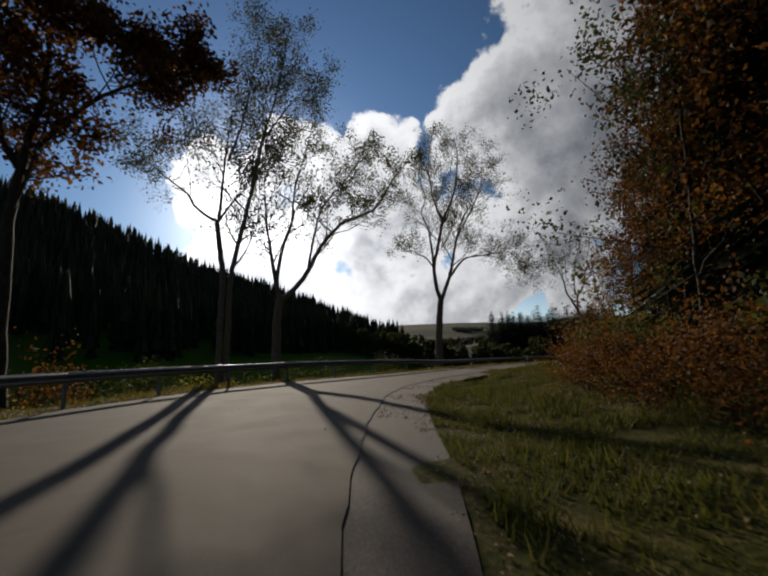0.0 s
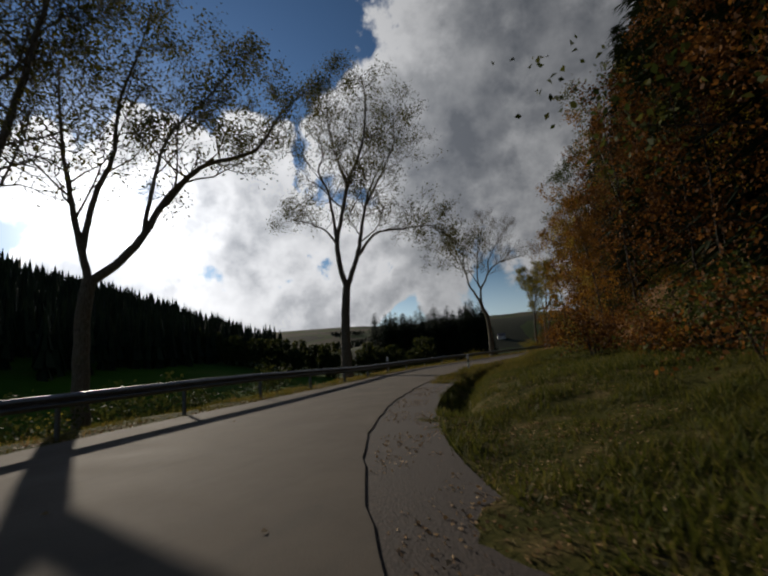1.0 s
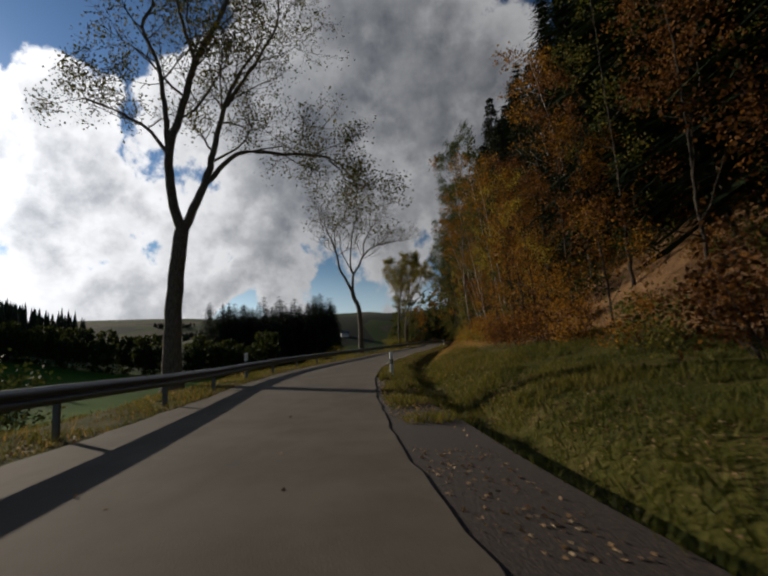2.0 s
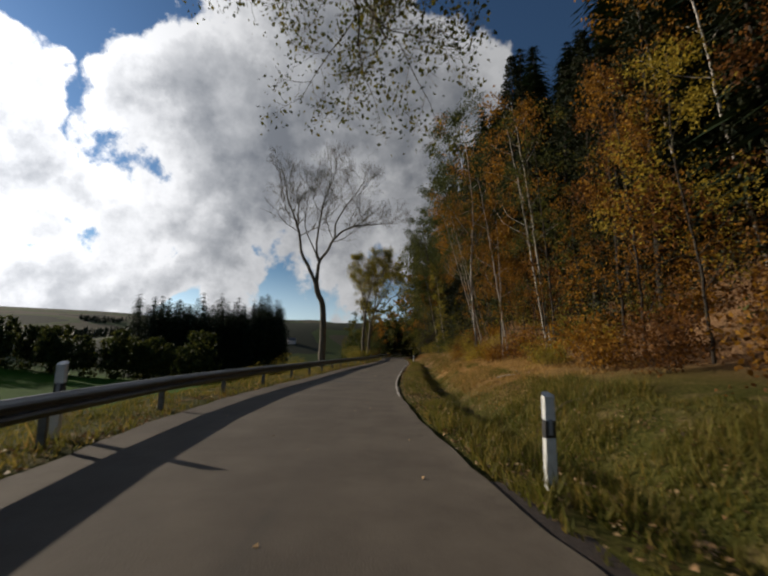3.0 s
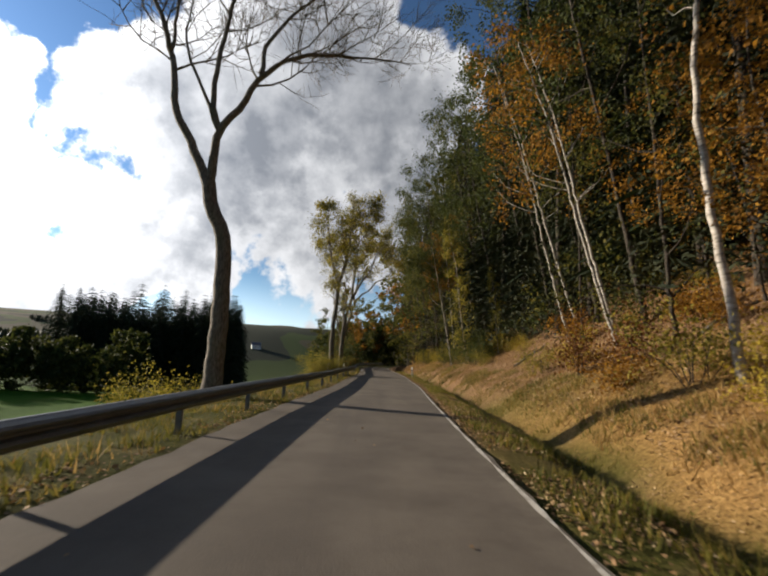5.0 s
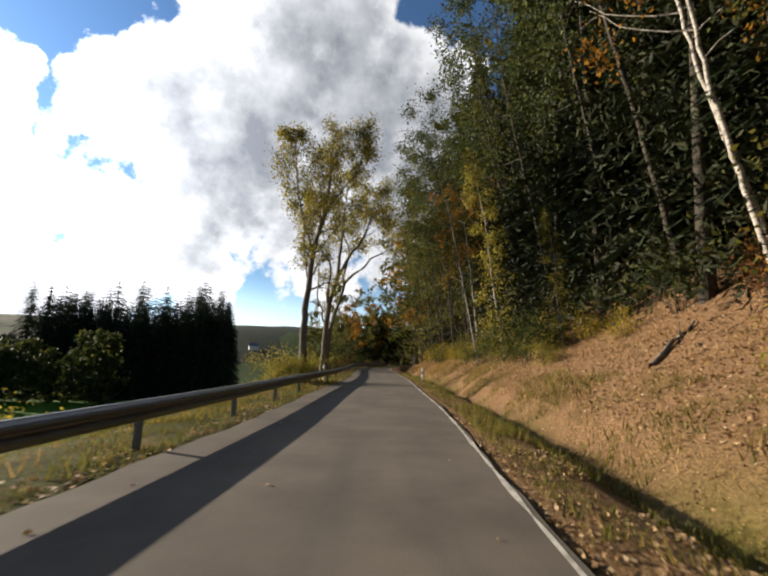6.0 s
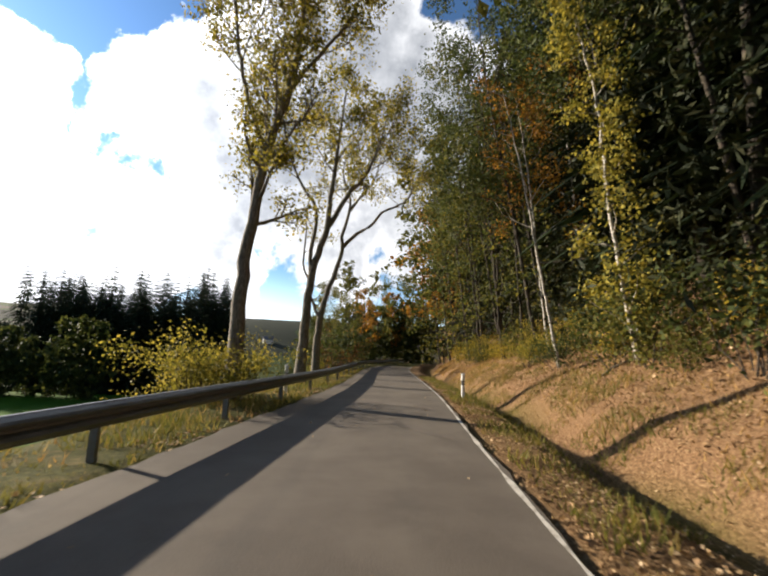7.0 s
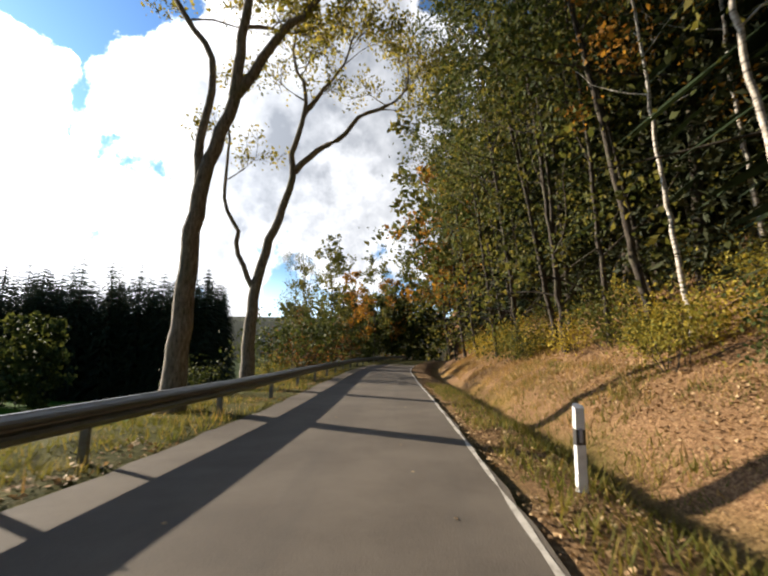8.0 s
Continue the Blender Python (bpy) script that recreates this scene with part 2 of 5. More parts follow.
LEAF_ORANGE = make_leaf("orange_brown_leaves", [(0.0, (0.07, 0.03, 0.008)), (0.5, (0.24, 0.115, 0.018)), (1.0, (0.42, 0.22, 0.03))])
LEAF_RUST = make_leaf("rust_brown_leaves", [(0.0, (0.04, 0.018, 0.008)), (0.6, (0.13, 0.055, 0.016)), (1.0, (0.26, 0.12, 0.03))])
NEEDLE_OLIVE = make_leaf("olive_needles", [(0.0, (0.008, 0.013, 0.006)), (0.6, (0.021, 0.028, 0.011)), (1.0, (0.055, 0.055, 0.024))], 0.12)
NEEDLE = make_leaf("spruce_needles", [(0.0, (0.008, 0.014, 0.007)), (1.0, (0.028, 0.042, 0.016))], 0.1)
BLADE = make_leaf("grass_blades", [(0.0, (0.048, 0.062, 0.01)), (0.6, (0.125, 0.13, 0.024)), (1.0, (0.3, 0.21, 0.06))], 0.4)
BLADE_GREEN = make_leaf("green_blades", [(0.0, (0.03, 0.045, 0.008)), (0.6, (0.08, 0.095, 0.016)), (1.0, (0.19, 0.165, 0.045))], 0.4)
BLADE_STRAW = make_leaf("straw_blades", [(0.0, (0.14, 0.078, 0.024)), (0.6, (0.37, 0.22, 0.075)), (1.0, (0.58, 0.4, 0.16))], 0.35)
FALLEN = make_leaf("fallen_leaves", [(0.0, (0.09, 0.045, 0.02)), (0.5, (0.28, 0.16, 0.07)), (0.8, (0.4, 0.26, 0.12)), (1.0, (0.56, 0.42, 0.25))], 0.15)
WHITE, BLACK = make_plain("white_plastic", (0.75, 0.75, 0.72), 0.45, 0.3), make_plain("black_plastic", (0.02, 0.02, 0.022), 0.4, 0.1)
REFLECT = make_plain("grey_reflector", (0.35, 0.36, 0.38), 0.2, 0.1)
PAINT = make_plain("worn_white_paint", (0.5, 0.46, 0.39), 0.75, 0.9, 6.0)


# ---- mesh helpers ----
def mesh_from(name, verts, faces, mats, smooth=False, index=None):
    me = bpy.data.meshes.new(name)
    me.from_pydata([tuple(v) for v in verts], [], [tuple(f) for f in faces])
    for m in mats:
        me.materials.append(m)
    if index is not None:
        me.polygons.foreach_set("material_index", index)
    if smooth:
        me.polygons.foreach_set("use_smooth", [True] * len(me.polygons))
    me.update()
    return me


def part(name, me, parent=None, label=""):
    ob = new(name, me)
    if parent is not None:
        ob.parent = parent
    if label:
        tagged(ob, label)
    return ob


def quads_mesh(name, centres, size, mat, rng, flat=0.0, stretch=1.5, bend=0.25):
    """Many small pointed leaves, each two triangles folded along its middle; flat: how level they lie."""
    k = len(centres)
    c = np.asarray(centres, float)
    a = rng.normal(size=(k, 3))
    a[:, 2] *= 1 - flat
    a /= np.linalg.norm(a, axis=1)[:, None] + 1e-9
    b = rng.normal(size=(k, 3))
    b[:, 2] *= 1 - flat
    b -= a * (a * b).sum(1)[:, None]
    b /= np.linalg.norm(b, axis=1)[:, None] + 1e-9
    nrm = np.cross(a, b)
    s = np.asarray(size) * rng.uniform(0.6, 1.35, k)
    s = s[:, None]
    v = np.empty((k, 4, 3))
    v[:, 0] = c - a * s * stretch * 0.5
    v[:, 1] = c + b * s * 0.5 + nrm * s * bend
    v[:, 2] = c + a * s * stretch * 0.5
    v[:, 3] = c - b * s * 0.5 + nrm * s * bend
    return fast_mesh(name, v.reshape(-1, 3), 4, mat)


def fast_mesh(name, v, n, mat):
    """A mesh of separate n-cornered faces from their corners in a row."""
    k = len(v) // n
    me = bpy.data.meshes.new(name)
    me.vertices.add(len(v))
    me.vertices.foreach_set("co", np.ascontiguousarray(v, dtype=np.float32).ravel())
    me.loops.add(len(v))
    me.loops.foreach_set("vertex_index", np.arange(len(v), dtype=np.int32))
    me.polygons.add(k)
    me.polygons.foreach_set("loop_start", np.arange(0, len(v), n, dtype=np.int32))
    me.materials.append(mat)
    me.update(calc_edges=True)
    return me


def crown_mesh(name, leaves, size, leaf, bark, twigs, rng):
    """Leaves and the thin wood that carries them, one mesh."""
    me = quads_mesh(name, leaves, size, leaf, rng)
    tv, tf = twigs
    if not tf:
        return me
    n = len(me.vertices)
    v = np.empty(n * 3, dtype=np.float32)
    me.vertices.foreach_get("co", v)
    bpy.data.meshes.remove(me)
    v = np.vstack([v.reshape(-1, 3), np.array(tv)])
    loops = np.concatenate([np.arange(n), np.array(tf).ravel() + n]).astype(np.int32)
    me = bpy.data.meshes.new(name)
    me.vertices.add(len(v))
    me.vertices.foreach_set("co", np.ascontiguousarray(v, dtype=np.float32).ravel())
    me.loops.add(len(loops))
    me.loops.foreach_set("vertex_index", loops)
    k = len(loops) // 4
    me.polygons.add(k)
    me.polygons.foreach_set("loop_start", np.arange(0, 4 * k, 4, dtype=np.int32))
    me.materials.append(leaf)
    me.materials.append(bark)
    me.polygons.foreach_set("material_index", np.r_[np.zeros(n // 4, dtype=np.int32), np.ones(len(tf), dtype=np.int32)])
    me.update(calc_edges=True)
    return me


# ---- the line of the road ----
def spline(nodes, step):
    """A smooth line (Catmull-Rom) through a few plan points, at even steps."""
    p = np.array(nodes, float)
    p = np.vstack([2 * p[0] - p[1], p, 2 * p[-1] - p[-2]])
    out = []
    for i in range(1, len(p) - 2):
        for t in np.linspace(0, 1, 24, endpoint=False):
            a, b, c, d = p[i - 1:i + 3]
            out.append(0.5 * (2 * b + (c - a) * t + (2 * a - 5 * b + 4 * c - d) * t * t + (3 * b - 3 * c + d - a) * t ** 3))
    out = np.array(out + [p[-2]])
    s = np.r_[0, np.cumsum(np.linalg.norm(np.diff(out, axis=0), axis=1))]
    u = np.arange(0, s[-1], step)
    return np.stack([np.interp(u, s, out[:, k]) for k in range(out.shape[1])], 1)


RIGHT = [(38, -48), (27, -42), (18.5, -35.6), (12.2, -30.1), (8.1, -25.9), (4.4, -21.4), (2.0, -16.9), (0.4, -12.4), (-0.75, -8), (-1.75, -3), (-2.5, 2), (-3.0, 8),
         (-3.1, 14), (-2.9, 20), (-2.5, 28), (-2.0, 36), (-1.45, 44), (-1.2, 52), (-0.9, 60), (-0.85, 68), (-0.9, 78), (-0.6, 92), (1.5, 110), (6, 130)]
LEFT = [(28, -60), (18, -52), (10.5, -43.5), (4.0, -34.5), (0.0, -29.4), (-2.6, -24.6), (-3.9, -20), (-4.7, -15), (-5.4, -10), (-6.2, -5), (-7.2, 0), (-7.85, 6),
        (-7.82, 12), (-7.45, 18), (-7.2, 26), (-6.75, 34), (-6.1, 42), (-5.75, 50), (-5.3, 58), (-5.0, 66), (-5.1, 76), (-5.0, 91), (-3.2, 111), (1.2, 132)]
R_LINE, L_LINE = spline(RIGHT, 0.5), spline(LEFT, 0.5)


def line_normals(line):
    t = np.gradient(line, axis=0)
    t /= np.linalg.norm(t, axis=1)[:, None]
    return np.stack([t[:, 1], -t[:, 0]], 1)   # to the right of the way


def signed(line, x, y):
    """Distance to a line, positive on its right; also the index of the nearest point."""
    pts = np.stack([x, y], 1)
    nr = line_normals(line)
    d_out, i_out = np.empty(len(pts)), np.empty(len(pts), int)
    for k in range(0, len(pts), 4000):
        q = pts[k:k + 4000, None, :] - line[None]
        dd = (q ** 2).sum(2)
        i = dd.argmin(1)
        v = q[np.arange(len(i)), i]
        side = np.sign((v * nr[i]).sum(1) + 1e-9)
        d_out[k:k + 4000], i_out[k:k + 4000] = side * np.sqrt(dd[np.arange(len(i)), i]), i
    return d_out, i_out


def step01(v, a, b):
    t = np.clip((np.asarray(v, float) - a) / (b - a), 0, 1)
    return t * t * (3 - 2 * t)


def value_noise(x, y, scale, seed):
    """Smooth noise over the plan, about -1 to 1."""
    r = np.random.RandomState(seed)
    tab = r.uniform(-1, 1, (64, 64))
    u, v = x / scale, y / scale
    i, j = np.floor(u).astype(int), np.floor(v).astype(int)
    f, g = u - i, v - j
    f, g = f * f * (3 - 2 * f), g * g * (3 - 2 * g)
    a, b = tab[i % 64, j % 64], tab[(i + 1) % 64, j % 64]
    c, d = tab[i % 64, (j + 1) % 64], tab[(i + 1) % 64, (j + 1) % 64]
    return (a * (1 - f) + b * f) * (1 - g) + (c * (1 - f) + d * f) * g


def ground_height(x, y):
    x, y = np.asarray(x, float), np.asarray(y, float)
    dr, _ = signed(R_LINE, x, y)
    dl, _ = signed(L_LINE, x, y)
    dl = -dl
    bend = step01(-y, -4.0, 12.0)
    # the cut on the right: verge, ditch, grassy bank, wooded slope
    straight = np.interp(dr, [0, 0.9, 1.25, 1.75, 2.2, 2.6, 3.2, 4, 5, 7, 12, 30, 70, 140, 400], [-.03, -.07, -.14, -.5, -.52, -.22, .3, .75, 1.25, 2.3, 6, 19, 40, 52, 60])
    gentle = np.interp(dr, [0, 0.9, 1.25, 1.75, 2.2, 2.6, 3.2, 4, 5, 7, 8.5, 10, 12, 30, 70, 140, 400], [-.03, -.07, -.14, -.5, -.52, -.22, .2, .5, .75, 1.08, 1.4, 2.5, 4.4, 17.5, 39, 52, 60])
    straight = straight + (gentle - straight) * step01(-y, -31.0, -25.0)
    inner = np.interp(dr, [0, 1.0, 1.3, 1.7, 2.0, 2.5, 3.2, 4.5, 7, 11, 20, 40, 80, 400], [-.03, -.06, -.14, -.5, -.5, .05, .3, .42, .7, 1.15, 3.2, 12, 28, 50])
    plain = np.interp(dr, [0, 1.2, 2.4, 4.5, 7, 11, 20, 40, 80, 400], [-.03, -.06, -.1, .15, .6, 1.1, 3.2, 12, 28, 50])
    inner = inner + (plain - inner) * step01(-y, 13.0, 17.0)
    zr = straight * (1 - bend) + inner * bend
    # the fall to the valley on the left
    zl = np.interp(dl, [0, 1.8, 2.7, 4.5, 10, 25, 50, 90, 160, 300, 700, 1300, 4000], [-.03, -.04, -.16, -0.95, -3.2, -6.5, -8.6, -9.5, -9, -4, 30, 95, 120])
    z = np.where(dl > 0, zl, np.where(dr > 0, zr, -0.12))
    far = step01(np.hypot(x, y - 20), 60, 200)
    z = z + far * (5 * value_noise(x, y, 90, 3) + 12 * step01(np.hypot(x, y), 300, 900) * value_noise(x, y, 300, 5))
    # wooded hill across the valley, to the left of the bend
    hill = 116 * np.exp(-(((x + 385) / 170) ** 2 + ((y + 50) / 195) ** 2))
    z = z + (hill + 18 * np.exp(-(((x + 290) / 70) ** 2 + ((y - 165) / 70) ** 2))) * step01(dl, 30, 140)
    z = z + 34 * np.exp(-(((x + 95) / 150) ** 2 + ((y - 370) / 95) ** 2)) * step01(dl, 30, 120)   # fields rising behind the spruces
    off = step01(np.minimum(np.abs(dr), np.abs(dl)), 0.4, 2.0)
    return z + off * (0.05 * value_noise(x, y, 1.7, 7) + 0.03 * value_noise(x, y, 0.6, 9))


def ground_at(x, y):
    return float(ground_height(np.array([x]), np.array([y]))[0])


def axis(near_lo, near_hi, step, far_lo, far_hi):
    mid = list(np.arange(near_lo, near_hi, step))
    lo, hi, d = [], [], step
    v = near_lo
    while v > far_lo:
        d *= 1.13
        v -= d
        lo.append(v)
    d, v = step, mid[-1]
    while v < far_hi:
        d *= 1.13
        v += d
        hi.append(v)
    return np.array(lo[::-1] + mid + hi)


xs, ys = axis(-12, 23, 0.3, -3500, 3500), axis(-42, 92, 0.5, -3500, 3800)
gx, gy = np.meshgrid(xs, ys)
gz = ground_height(gx.ravel(), gy.ravel())
nx, ny = len(xs), len(ys)
idx = np.arange(nx * ny).reshape(ny, nx)
quads = np.stack([idx[:-1, :-1], idx[:-1, 1:], idx[1:, 1:], idx[1:, :-1]], -1).reshape(-1, 4)
me = mesh_from("ground", np.stack([gx.ravel(), gy.ravel(), gz], 1).tolist(), quads.tolist(), [GROUND], smooth=True)
dr_all, _ = signed(R_LINE, gx.ravel(), gy.ravel())
dl_all, _ = signed(L_LINE, gx.ravel(), gy.ravel())
bend_all = step01(-gy.ravel(), -2.0, 10.0)
wob = value_noise(gx.ravel(), gy.ravel(), 2.3, 21)
verge_litter_zone = 0.85 * step01(gy.ravel(), 22, 36) * step01(-dr_all - 0.4 * wob, -2.0, -1.2)
red = step01(dr_all + 0.8 * wob, 5.5 - 3.9 * step01(gy.ravel(), 28, 42) + 3 * bend_all, 7.5 - 4.7 * step01(gy.ravel(), 28, 42) + 4 * bend_all) * (dr_all > 0)
red = np.maximum(red, verge_litter_zone * (dr_all > 0))
back = 0.7 * step01(gy.ravel(), 22, 36)
green = step01(dr_all + 0.6 * wob, 2.0 - back, 3.4 - 1.6 * back) * (1 - red) * (1 - 0.85 * bend_all) * step01(gy.ravel(), 3, 14) * (1 - 0.85 * step01(gy.ravel(), 26, 38) * (1 - step01(gy.ravel(), 64, 74))) * (dr_all > 0)
blue = step01(-dl_all, 12, 26) * step01(gy.ravel(), -50, -10)
col = me.color_attributes.new("zone", "FLOAT_COLOR", "POINT")
col.data.foreach_set("color", np.stack([red, green, blue, np.ones_like(red)], 1).ravel())
ground = tagged(part("ground", me), "grassy ground with a ditch, leaf litter and valley meadows", "ground", kind="structure")


def ribbon(name, left, right, cross, mat, z, sag=None):
    """A strip between two lines of equal count, with some columns across."""
    v, f = [], []
    for k in range(len(left)):
        for j in range(cross + 1):
            t = j / cross
            p = left[k] * (1 - t) + right[k] * t
            v.append((p[0], p[1], z + (sag(t) if sag else 0.0)))
    w_ = cross + 1
    for k in range(len(left) - 1):
        for j in range(cross):
            a = k * w_ + j
            f.append((a, a + 1, a + w_ + 1, a + w_))
    return mesh_from(name, v, f, [mat], smooth=True)


def resample(line, count):
    s = np.r_[0, np.cumsum(np.linalg.norm(np.diff(line, axis=0), axis=1))]
    u = np.linspace(0, s[-1], count)
    return np.stack([np.interp(u, s, line[:, k]) for k in range(2)], 1)


ROWS_N = 420
left_rs, right_rs = resample(L_LINE, ROWS_N), resample(R_LINE, ROWS_N)
rn, ln = line_normals(right_rs), line_normals(left_rs)
jag = np.array([0.03 * math.sin(k * 1.7) + 0.03 * math.sin(k * 0.61 + 1) + 0.02 * math.sin(k * 3.1) for k in range(ROWS_N)])
road = tagged(part("road", ribbon("road", left_rs - ln * jag[:, None], right_rs + rn * jag[:, None] * 0.6, 10, ASPHALT, 0.0)),
              "narrow grey asphalt country road, worn and patchy", "road", kind="structure")

wear_d, _ = signed(R_LINE, *np.array([w_.co[:2] for w_ in road.data.vertices]).T)
wear_y = np.array([w_.co[1] for w_ in road.data.vertices])
edge_wear = np.exp(-np.abs(np.minimum(wear_d, 0)) / 0.55) * (0.35 + 0.65 * step01(-wear_y, -34, -22) * step01(wear_y, -6, -1)) + 0.3 * np.exp(-((wear_d + 1.3) / 0.45) ** 2) + 0.3 * np.exp(-((wear_d + 3.0) / 0.45) ** 2)
wear_col = road.data.color_attributes.new("wear", "FLOAT_COLOR", "POINT")
wear_col.data.foreach_set("color", np.stack([edge_wear, edge_wear, edge_wear, np.ones_like(edge_wear)], 1).ravel())


def offset_pair(line, a, b):
    n = line_normals(line)
    return line + n * a, line + n * b


# pale edge line on the right of the straight, worn; gravel shoulder inside the bend
sel = right_rs[:, 1] > 9
lo, hi = offset_pair(right_rs[sel], -0.085, -0.035)
wear = np.array([0.012 * math.sin(k * 2.3) + 0.01 * math.sin(k * 5.1) for k in range(len(lo))])[:, None]
tagged(part("edge_line", ribbon("edge_line", lo + wear, hi - wear, 1, PAINT, 0.004)), "worn off-white edge line painted on the asphalt", "road marking", kind="structure")
sel = (right_rs[:, 1] > -34) & (right_rs[:, 1] < 1)
wide = 1.15 * step01(right_rs[sel][:, 1], -36, -28) * (1 - 0.8 * step01(right_rs[sel][:, 1], -9, 0))
nn = line_normals(right_rs[sel])
tagged(part("gravel_shoulder", ribbon("gravel_shoulder", right_rs[sel] - nn * 0.02, right_rs[sel] + nn * (wide + 0.12)[:, None], 4, GRAVEL, -0.02,
            lambda t: -0.035 * t)), "brown gravel shoulder inside the bend", "shoulder", kind="structure")


# ---- guard rail on the valley side ----
def rail_top(y):
    return 0.7 + 0.3 * float(step01(-y, 0.0, 16.0))


W_PROFILE = [(0.0, 0.0), (0.0, 0.018), (0.058, 0.05), (0.082, 0.08), (0.06, 0.115), (0.012, 0.143), (0.012, 0.167), (0.06, 0.195), (0.082, 0.23), (0.058, 0.26), (0.004, 0.292), (-0.012, 0.306), (-0.038, 0.31)]


def beam_mesh(a, b, na, nb, za, zb):
    """One corrugated beam from plan point a to b; na, nb point to the road."""
    v, f = [], []
    loop = W_PROFILE + [(u - 0.006, h) for u, h in reversed(W_PROFILE)]
    for p, n, z in ((a, na, za), ((a + b) / 2, (na + nb) / 2, (za + zb) / 2), (b, nb, zb)):
        for u, h in loop:
            v.append((p[0] + n[0] * u, p[1] + n[1] * u, z - 0.31 + h))
    k = len(loop)
    for r in range(2):
        for j in range(k):
            f.append((r * k + j, r * k + (j + 1) % k, (r + 1) * k + (j + 1) % k, (r + 1) * k + j))
    return mesh_from("rail_beam", v, f, [STEEL])


def rail_post_mesh(p, n, top, bottom):
    """A sigma-shaped steel post with a spacer block behind the beam."""
    sec = [(-0.055, -0.03), (-0.055, 0.03), (-0.05, 0.03), (-0.05, -0.022), (0.045, -0.022), (0.045, 0.03), (0.05, 0.03), (0.05, -0.03)]
    t = np.array([-n[1], n[0]])
    v, f = [], []
    for z in (bottom, top):
        for u, s_ in sec:
            q = p - n * (0.09 - u) + t * s_
            v.append((q[0], q[1], z))
    k = len(sec)
    f = [(j, (j + 1) % k, k + (j + 1) % k, k + j) for j in range(k)] + [tuple(range(k, 2 * k))]
    return mesh_from("rail_post", v, f, [STEEL])


RAIL_OFF = 0.5
rail_line = resample(L_LINE - line_normals(L_LINE) * RAIL_OFF, 56)
rail_n = line_normals(rail_line)
guard_rail = tagged(new("guard_rail"), "weathered galvanised steel guard rail along the road edge", "guard rail")
for k in range(len(rail_line) - 1):
    a, b = rail_line[k], rail_line[k + 1]
    part("rail_beam", beam_mesh(a, b, rail_n[k], rail_n[k + 1], rail_top(a[1]), rail_top(b[1])), guard_rail)
    for t in (0.0,):
        p = a * (1 - t) + b * t
        part("rail_post", rail_post_mesh(p, rail_n[k], rail_top(p[1]) - 0.03, ground_at(*p) - 0.2), guard_rail)


# ---- trees ----
def tube(v, f, pts, rad, sides):
    base = len(v)
    pts = np.asarray(pts, float)
    n = len(pts)
    tan = np.gradient(pts, axis=0)
    for i in range(n):
        t = tan[i] / (np.linalg.norm(tan[i]) + 1e-9)
        h = np.array([1.0, 0, 0]) if abs(t[0]) < 0.8 else np.array([0, 1.0, 0])
        a = np.cross(t, h)
        a /= np.linalg.norm(a)
        b = np.cross(t, a)
        for j in range(sides):
            w_ = 2 * math.pi * j / sides
            v.append(pts[i] + rad[i] * (math.cos(w_) * a + math.sin(w_) * b))
    for i in range(n - 1):
        for j in range(sides):
            f.append((base + i * sides + j, base + i * sides + (j + 1) % sides, base + (i + 1) * sides + (j + 1) % sides, base + (i + 1) * sides + j))


